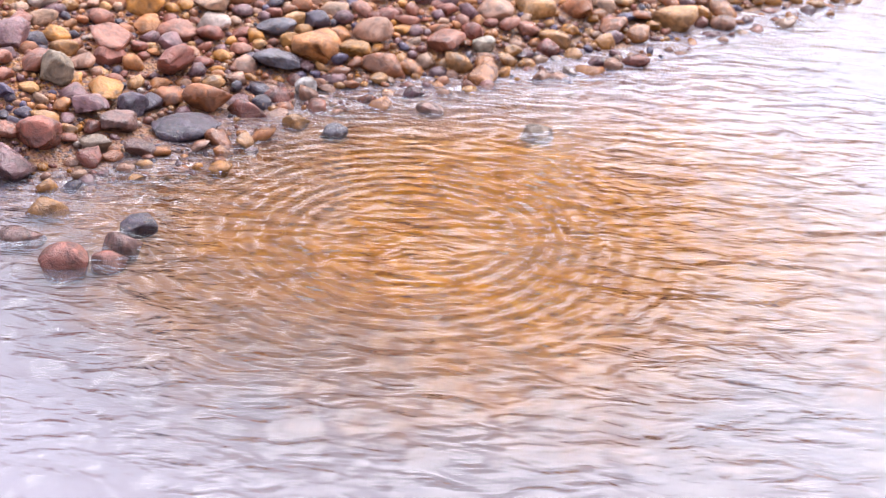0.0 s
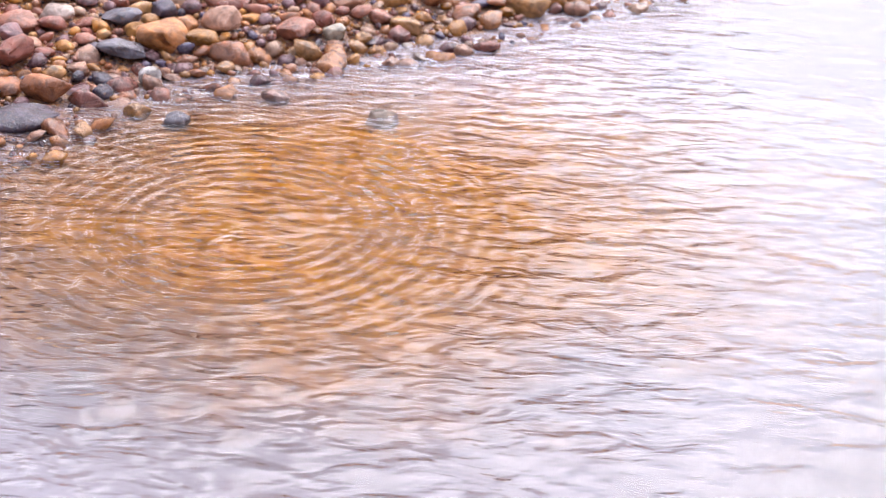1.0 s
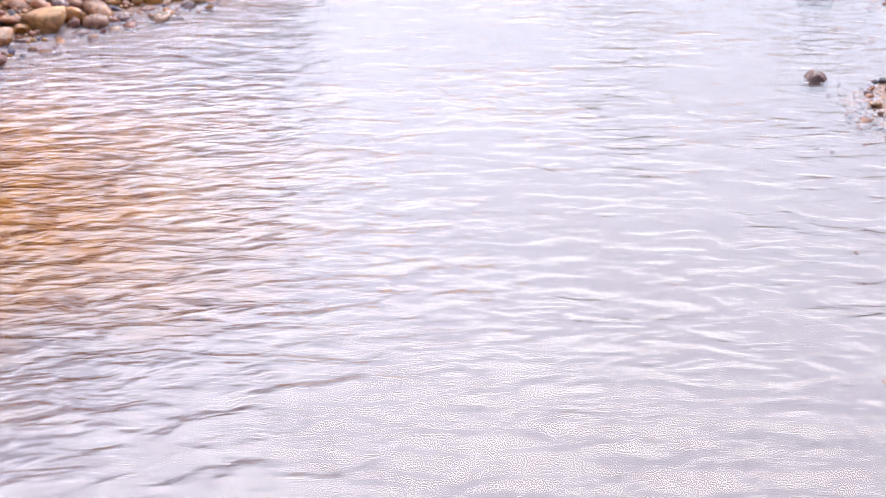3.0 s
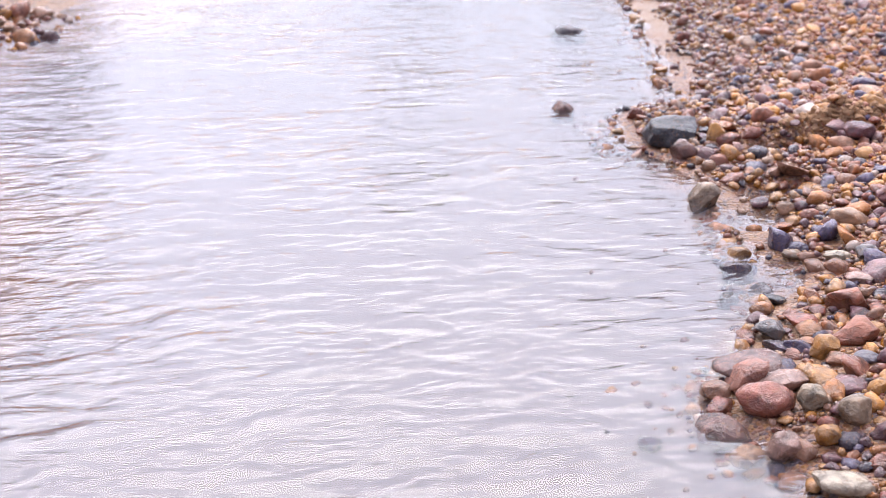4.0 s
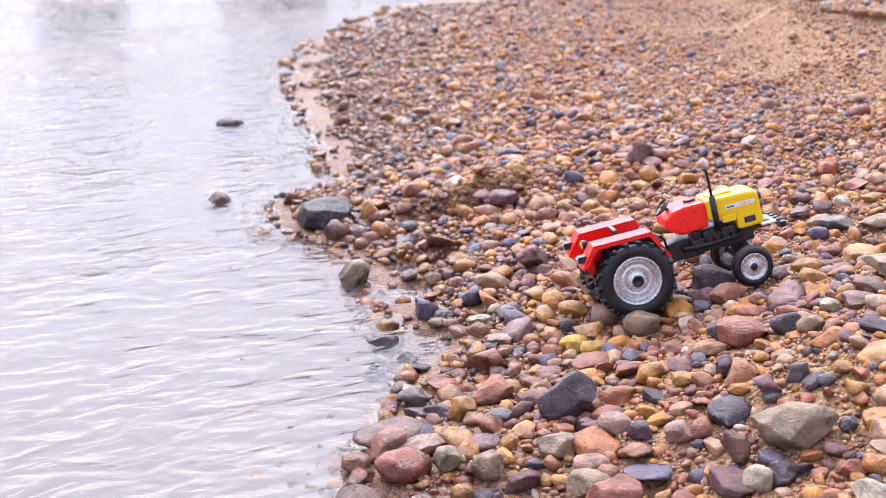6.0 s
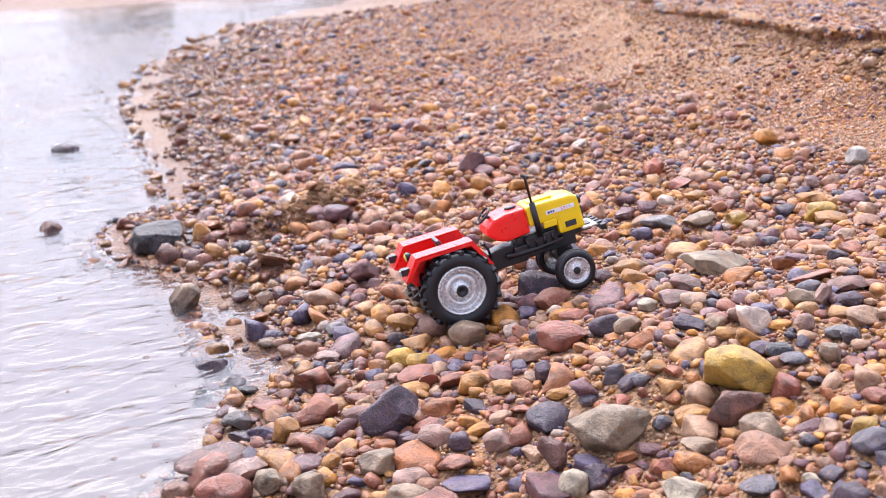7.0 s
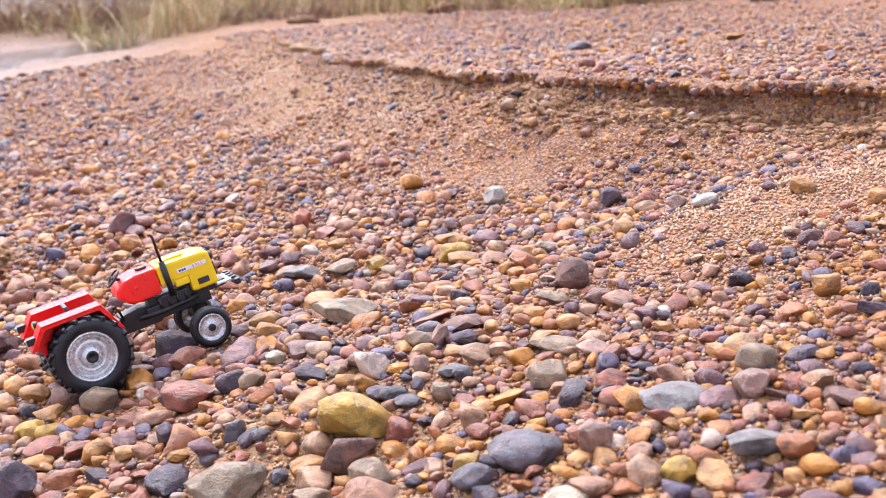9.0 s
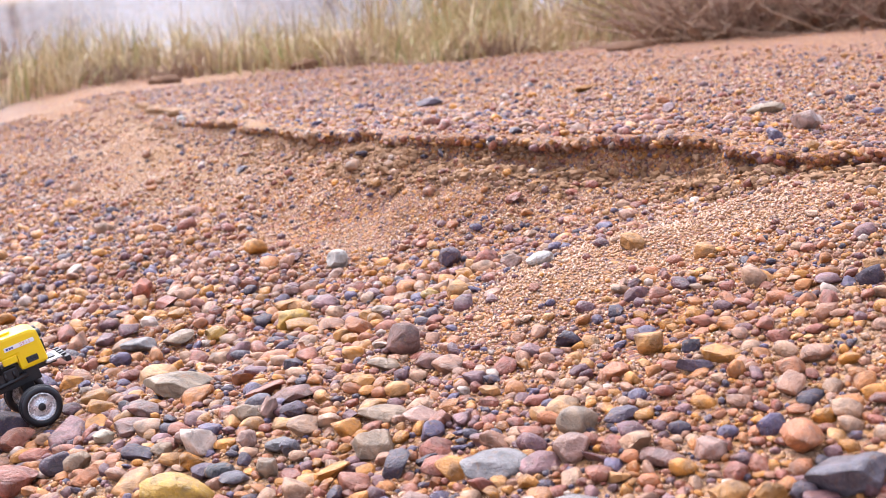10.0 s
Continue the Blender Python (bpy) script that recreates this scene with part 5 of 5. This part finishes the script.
def clod(x, y, long, tall, label="brown earth clod at the foot of the reeds"):
    v = pebble_shape(PLANT_RNG, 3, 0.3) * (long / 2, long / 2.4, tall)
    d = v / np.linalg.norm(v, axis=1)[:, None]
    v = v * (1 + 0.12 * np.sin(d @ PLANT_RNG.normal(0, 7, (3, 3))).sum(1) / 2)[:, None]
    ob = mesh_object("earth_clod", v.tolist(), BALLS[3][1].tolist(), DARK_EARTH)
    ob.location = (x, y, float(ground_height(x, y)) + tall * 0.15)
    STONES_TAKEN.append((x, y, 0.45 * long))
    tagged(ob, label, "earth clod", "earth clods")


clod(1.32, 3.42, 0.075, 0.03)
clod(1.62, 3.3, 0.07, 0.035)
clod(1.86, 3.05, 0.06, 0.025)
clod(2.06, 2.62, 0.11, 0.03)
clod(0.50, 4.02, 0.12, 0.04)

# crust of the upper gravel bed, which overhangs its crumbling edge
ly = np.arange(0.62, 3.1, 0.0035)
lx = np.linspace(-0.09, 0.09, 181)
found = past_ledge(ledge_line(ly)[:, None] + lx[None], ly[:, None] + 0 * lx[None]) > -0.004
edge_x = ledge_line(ly) + lx[found.argmax(1)]
thin = np.interp(ly, [0.6, 1.6, 2.3, 3.1], [1.0, 0.8, 0.3, 0.1])
reach = thin * (0.003 + 0.006 * value_noise(ly, ly * 0, 0.03, 31) + 0.003 * value_noise(ly, ly * 0, 0.009, 32))
top_z = ground_height(edge_x + 0.04, ly)
rough = 0.0012 * value_noise(ly, ly * 0, 0.007, 33)
rim = [np.stack([edge_x + a - reach * r, ly, top_z + b + rough * c], -1) for a, r, b, c in (
    (0.045, 0, -0.003, 0), (0.022, 0, 0.0012, 1), (0.0, 0.6, 0.001, 1.5), (0.0, 0.95, -0.0012, 2), (0.0, 1.0, -0.0042, -1), (0.002, 0.75, -0.0075, 2), (0.012, 0.0, -0.011, 0), (0.04, 0.0, -0.016, 0))]
n, k = len(ly), len(rim)
vi = np.arange(k * n).reshape(k, n)
crust = mesh_object("gravel_crust", np.concatenate(rim).tolist(), np.stack([vi[:-1, :-1], vi[1:, :-1], vi[1:, 1:], vi[:-1, 1:]], -1).reshape(-1, 4).tolist(), GROUND)
tagged(crust, "thin overhanging crust of dark gravel along the ledge", "gravel crust", kind="stuff")

# small stones set in the crust's broken rim
vs, fs, count = [], [], 0
for _ in range(800):
    at = PLANT_RNG.integers(20, n - 200)
    r = PLANT_RNG.uniform(0.0012, 0.0046) * (1.0 if ly[at] < 1.6 else 0.8)
    v = pebble_shape(PLANT_RNG, 1, 1.0) @ np.array(Euler(PLANT_RNG.normal(0, 0.5, 3).tolist()).to_matrix()).T * (r * 1.3)
    x, drop = edge_x[at] - reach[at] * PLANT_RNG.uniform(-0.8, 1.02), PLANT_RNG.uniform(-0.9, 0.25)
    vs.append(v + (x, ly[at], top_z[at] + (0.008 if drop < 0 else 0.006) * drop * thin[at]))
    fs.append(BALLS[1][1] + count)
    count += len(v)
rim_gravel = mesh_object("rim_gravel", np.concatenate(vs).tolist(), np.concatenate(fs).tolist(), PEBBLES)
tagged(rim_gravel, "small dark stones set in the broken gravel ledge", "gravel", kind="stuff")

# crumbled earth along the face of the ledge
vs, fs, count = [], [], 0
for k in range(2500):
    y = PLANT_RNG.uniform(0.75, 2.7) if PLANT_RNG.random() < 0.4 else PLANT_RNG.uniform(0.75, 1.5)
    at = int(np.clip((y - 0.62) / 0.0035, 0, n - 1))
    x = float(edge_x[at]) + PLANT_RNG.uniform(-0.06, 0.003)
    if k < 260:                              # those on the mound
        x, y = 0.305 + PLANT_RNG.normal(0, 0.032), 1.56 + PLANT_RNG.normal(0, 0.012)
    r = PLANT_RNG.uniform(0.0014, 0.0052) * PLANT_RNG.uniform(0.45, 1.0) * (1.0 if y < 1.7 else 0.7)
    v = pebble_shape(PLANT_RNG, 2, 0.9)
    d = v / np.linalg.norm(v, axis=1)[:, None]
    for q, a in ((6, 0.16), (14, 0.14), (26, 0.08)):
        v = v * (1 + a * np.sin(d @ PLANT_RNG.normal(0, q, (3, 3)) + PLANT_RNG.uniform(0, 6, 3)).sum(1) / 1.7)[:, None]
    vs.append(v * (r * 1.3, r * 1.3, r * 1.5) + (x, y, float(ground_height(x, y)) + r * PLANT_RNG.uniform(-0.1, 0.7)))
    fs.append(BALLS[2][1] + count)
    count += len(v)
crumbs = mesh_object("earth_crumbs", np.concatenate(vs).tolist(), np.concatenate(fs).tolist(), EARTH)
tagged(crumbs, "crumbled ochre earth along the gravel ledge and on the bank", "earth", kind="stuff")


def tree(x, y, high, crown, label, leaves=5000, low=0.25):
    """A trunk that forks into limbs, with loose clumps of small leaves."""
    root = tagged(new("tree"), label, "tree", "trees on the far bank")
    z = float(ground_height(x, y))
    root.location = (x, y, z)
    bm = bmesh.new()
    rod(bm, [(0, 0, -0.05), (0.02, 0.01, high * 0.3), (-0.02, 0.03, high * 0.62), (0.01, 0.0, high * 0.9)], high * 0.03, 10, 0.25)
    tips = []
    for k in range(14):
        a, h = k * 2.4, high * PLANT_RNG.uniform(low, 0.8)
        reach = crown * PLANT_RNG.uniform(0.5, 0.95)
        tip = Vector((math.cos(a) * reach, math.sin(a) * reach, h + high * PLANT_RNG.uniform(0.08, 0.22)))
        rod(bm, [(0, 0, h), tip * 0.5 + Vector((0, 0, h * 0.5 - 0.02)), tip], high * 0.011, 6, 0.25)
        tips += [tip, tip * 0.7 + Vector((0, 0, h * 0.3))]
    part("trunk", bm, BARK, root)
    verts, faces = [], []
    for _ in range(leaves):
        c = tips[PLANT_RNG.integers(len(tips))]
        p = np.array(c) + PLANT_RNG.normal(0, crown * 0.17, 3)
        u, w = PLANT_RNG.normal(size=3), PLANT_RNG.normal(size=3)
        u, w = u / np.linalg.norm(u) * 0.055, w / np.linalg.norm(w) * 0.032
        s = len(verts)
        verts += [tuple(p - u), tuple(p + w), tuple(p + u), tuple(p - w)]
        faces.append((s, s + 1, s + 2, s + 3))
    ob = mesh_object("crown", verts, faces, LEAF, root, False)
    tagged(ob, "loose green leaves")


for x, y, h, c in ((-3.0, 4.4, 1.6, 0.8), (-2.5, 3.6, 1.4, 0.7), (-2.15, 4.25, 1.0, 0.5), (-1.8, 4.95, 0.75, 0.4)):
    tree(x, y, h, c * 0.85, "leafy green tree on the opposite bank", 7000, low=0.12)
for x, y, h, c in ((0.2, 4.5, 0.11, 0.1), (-0.35, 4.5, 0.12, 0.1), (3.2, 12.8, 1.6, 1.2), (6.0, 12.6, 1.8, 1.3)):
    tree(x, y, h, c, "low green shrub by the water", 1500, 0.05)

# the thread that pulls the toy
bm = bmesh.new()
hook = TRACTOR_AT @ Vector((0.124, 0, 0.0395))
far_end = hook + Vector((1.6, -0.35, 0.30))
rod(bm, [hook.lerp(far_end, t) - Vector((0, 0, 0.02 * math.sin(math.pi * t))) for t in np.linspace(0, 1, 12)], 0.0001, 5)
tagged(part("pull_thread", bm, THREAD, None), "thin grey thread tied to the toy tractor", "thread")


# ---- loose stones of the banks ----
RNG = np.random.default_rng(11)
CELL = 0.0016
OX, OY = -1.5, 0.4
grid = np.zeros((2300, 1800), bool)          # which spots are already covered
RING = [(0.0, 0.0)] + [(math.cos(a) * q, math.sin(a) * q) for q, n in ((0.55, 4), (0.92, 8)) for a in np.arange(n) * 2 * math.pi / n + q]


def claim(x, y, r):
    i, j, k = int((x - OX) / CELL), int((y - OY) / CELL), max(1, int(round(r / CELL)))
    a = np.arange(-k, k + 1)
    patch = grid[max(i - k, 0):i + k + 1, max(j - k, 0):j + k + 1]
    disc = a[:, None] ** 2 + a[None] ** 2 <= k * k
    if patch.shape == disc.shape:
        patch |= disc


def free(x, y, r):
    for a, b in RING:
        i, j = int((x + a * r - OX) / CELL), int((y + b * r - OY) / CELL)
        if not (0 <= i < 2300 and 0 <= j < 1800) or grid[i, j]:
            return False
    return True


def cover(x, y):
    """How thickly stones lie, from 0 to 1, and how large they run."""
    s, sl, e = x - right_shore(y), left_shore(y) - x, x - ledge_line(y)
    patch = np.maximum(value_noise(x, y, 0.13, 21), 0)
    sandy = smooth(-0.30, -0.08, e) * 0.55 + smooth(1.7, 2.6, y) * 0.12
    hollow = 0.97 * np.exp(-(((x - 0.80) / 0.11) ** 2 + ((y - 0.95) / 0.075) ** 2)) + 0.75 * np.exp(-(((x - 0.56) / 0.07) ** 2 + ((y - 1.10) / 0.05) ** 2)) + 0.6 * np.exp(-(((x - 0.50) / 0.045) ** 2 + ((y - 0.98) / 0.035) ** 2))
    hollow = hollow + 0.95 * np.exp(-((x - 0.305) / 0.05) ** 2 - ((y - 1.56) / 0.02) ** 2)
    thick = np.maximum(0.03, 1.0 - sandy - hollow - 0.75 * patch)
    size = np.interp(s, [0.25, 0.45, 0.75], [1.0, 0.8, 0.6]) * np.where(y > 1.6, 0.85, 1.0)
    thick, size = np.where(e > -0.05, 0.75, thick), np.where(e > -0.05, 0.42, size)
    top = np.interp(e + 0.25 * (y - 2.0) * (y < 2.0), [0.0, 0.45, 1.0], [0.95, 0.75, 0.12])
    thick, size = np.where(e > 0.015, top, thick), np.where(e > 0.015, 0.52, size)
    wet = 0.16 * np.exp(np.minimum(s, 0) / 0.02) + np.where((y < 1.05) & (s > -0.22), 0.03, 0.0)
    wet = np.where((s > -0.015 + 0.02 * value_noise(x, y, 0.06, 22)) & (y < 3.3), 0.85, wet)
    thick, size = np.where(s < 0.0, wet, thick), np.where(s < 0.0, np.where(s < -0.025, 0.55, 0.9), size)
    thick, size = np.where(sl > -0.09, np.where(sl > -0.022, 1.0, 0.16), thick), np.where(sl > -0.09, 1.6, size)
    pool = (ground_height(x, y) < 0.003) & (s > 0.0)
    return np.where(pool, 0.06, thick), size


AREAS = [(0.05, 1.12, 0.45, 1.35, 1.0), (0.05, 1.12, 1.35, 2.0, 0.55), (0.05, 1.25, 2.0, 3.4, 0.9), (0.88, 2.0, 0.6, 2.7, 0.7), (1.2, 2.0, 2.7, 3.4, 0.3), (-1.45, -0.6, 0.8, 2.1, 0.5), (-0.7, 0.2, 0.6, 2.0, 0.12)]
placed = []
for lo, hi, tight, tries in ((0.0105, 0.0140, 0.9, 260), (0.0080, 0.0105, 0.88, 1000), (0.0056, 0.0080, 0.85, 4600), (0.0038, 0.0056, 0.86, 17000), (0.0026, 0.0038, 0.82, 52000), (0.0014, 0.0026, 0.8, 110000)):
    for x0, x1, y0, y1, share in AREAS:
        if hi < 0.003 and y0 > 2.5:
            continue
        n = int(tries * share)
        X, Y, R = RNG.uniform(x0, x1, n), RNG.uniform(y0, y1, n), RNG.uniform(lo, hi, n)
        thick, size = cover(X, Y)
        keep = RNG.random(n) < thick ** (1.0 if lo > 0.0037 else 1.7)
        for x, y, r in zip(X[keep], Y[keep], (R * size)[keep]):
            if not free(x, y, r * tight):
                continue
            if 0.3 < x < 0.5 and min(math.hypot(x - w.x, y - w.y) for w in WHEEL_SPOTS) < r + 0.013:
                continue
            claim(x, y, r * tight)
            placed.append((x, y, r))
placed = np.array(placed)
for sx, sy, sr in STONES_TAKEN:
    placed = placed[np.hypot(placed[:, 0] - sx, placed[:, 1] - sy) > 0.8 * sr + 0.35 * placed[:, 2]]
PX, PY, PR = placed.T
PZ = ground_height(PX, PY)
SHAPES = {k: [pebble_shape(RNG, k, RNG.uniform(0.5, 1.35)) for _ in range(24)] for k in (1, 2, 3)}
SHAPES[0] = [BALLS[0][0] * (1, RNG.uniform(0.6, 0.95), RNG.uniform(0.5, 0.8)) for _ in range(24)]
TURNS = [np.array(Euler((RNG.normal(0, 0.24), RNG.normal(0, 0.24), RNG.uniform(0, 6.28))).to_matrix()) for _ in range(400)]

# the larger ones beside the camera's way are stones of their own; the rest lie as loose gravel
order = np.argsort(np.hypot(PX - 0.45, PY - 0.85) + np.where((PR > 0.0058) & (PX > 0.15) & (PX < 0.9), 0, 100))[:300]
single = set(order.tolist())
piece_meshes = []
for v in SHAPES[2]:
    me = bpy.data.meshes.new("pebble")
    me.from_pydata(v.tolist(), [], BALLS[2][1].tolist())
    me.polygons.foreach_set("use_smooth", [True] * len(me.polygons))
    me.materials.append(PEBBLE)
    piece_meshes.append(me)
for k in order:
    ob = new("pebble", piece_meshes[RNG.integers(24)])
    ob.parent = ground
    r = float(PR[k])
    ob.matrix_basis = Matrix.LocRotScale((PX[k], PY[k], PZ[k] + r * RNG.uniform(0.1, 0.4)), Matrix(TURNS[RNG.integers(400)].tolist()).to_quaternion(), (r * 1.22,) * 3)

blocks = {}
for k in range(len(PX)):
    if k in single:
        continue
    x, y, r = PX[k], PY[k], PR[k]
    seen = r / math.sqrt((x - 0.1) ** 2 + (y - 0.1) ** 2 + 0.1)
    level = 2 if seen > 0.0082 else 1 if seen > 0.0034 else 0
    v = SHAPES[level][RNG.integers(24)]
    vs, fs, count = blocks.setdefault("left" if x < -0.55 else "right", ([], [], [0]))
    vs.append(v @ (TURNS[RNG.integers(400)].T * (r * 1.24)) + (x, y, PZ[k] + r * RNG.uniform(0.0, 0.62)))
    fs.append(BALLS[level][1] + count[0])
    count[0] += len(v)
for vs, fs, _ in blocks.values():
    vs, fs = np.concatenate(vs), np.concatenate(fs)
    me = bpy.data.meshes.new("loose_gravel")
    me.vertices.add(len(vs))
    me.vertices.foreach_set("co", vs.ravel())
    me.loops.add(fs.size)
    me.loops.foreach_set("vertex_index", fs.ravel().astype(np.int32))
    me.polygons.add(len(fs))
    me.polygons.foreach_set("loop_start", np.arange(0, fs.size, 3, dtype=np.int32))
    me.update(calc_edges=True)
    me.polygons.foreach_set("use_smooth", np.ones(len(fs), bool))
    me.materials.append(PEBBLES)
    ob = new("loose_gravel", me)
    ob.parent = ground
    tagged(ob, "rounded river pebbles in ochre, rust, pink, tan and slate", kind="stuff")

# coarse sand and grit between the stones, thickest where few stones lie
OCTA = np.array([(1, 0, 0), (-1, 0, 0), (0, 1, 0), (0, -1, 0), (0, 0, 1), (0, 0, -1)], float)
OCTA_FACES = np.array([(0, 2, 4), (2, 1, 4), (1, 3, 4), (3, 0, 4), (2, 0, 5), (1, 2, 5), (3, 1, 5), (0, 3, 5)])
vs = []
for x0, x1, y0, y1, tries in ((0.25, 1.15, 0.55, 1.3, 90000), (0.25, 1.15, 1.3, 2.0, 40000), (0.88, 1.6, 0.7, 1.9, 22000), (0.6, 1.2, 2.0, 2.8, 8000)):
    X, Y = RNG.uniform(x0, x1, tries), RNG.uniform(y0, y1, tries)
    thick, _ = cover(X, Y)
    keep = (RNG.random(tries) < np.clip(1.15 - 0.85 * thick, 0.2, 1)) & ~grid[np.clip(((X - OX) / CELL).astype(int), 0, 2299), np.clip(((Y - OY) / CELL).astype(int), 0, 1799)]
    X, Y = X[keep], Y[keep]
    keep = np.ones(len(X), bool)
    for w in WHEEL_SPOTS:
        keep &= np.hypot(X - w.x, Y - w.y) > 0.012
    X, Y = X[keep], Y[keep]
    R = RNG.uniform(0.0007, 0.0017, len(X)) * np.where(Y > 1.4, 1.25, 1.0)
    shape = OCTA[None] * RNG.uniform(0.7, 1.3, (len(X), 6, 1)) * R[:, None, None]
    turn = np.array(TURNS)[RNG.integers(400, size=len(X))]
    vs.append(np.einsum("nij,nkj->nki", turn, shape) + np.stack([X, Y, ground_height(X, Y) + 0.35 * R], -1)[:, None])
vs = np.concatenate(vs)
fs = (OCTA_FACES[None] + 6 * np.arange(len(vs))[:, None, None]).reshape(-1, 3)
me = bpy.data.meshes.new("coarse_sand")
me.vertices.add(len(vs) * 6)
me.vertices.foreach_set("co", vs.ravel())
me.loops.add(fs.size)
me.loops.foreach_set("vertex_index", fs.ravel().astype(np.int32))
me.polygons.add(len(fs))
me.polygons.foreach_set("loop_start", np.arange(0, fs.size, 3, dtype=np.int32))
me.update(calc_edges=True)
me.materials.append(GRAIN)
ob = new("coarse_sand", me)
ob.parent = ground
tagged(ob, "golden coarse sand and grit between the pebbles", kind="stuff")
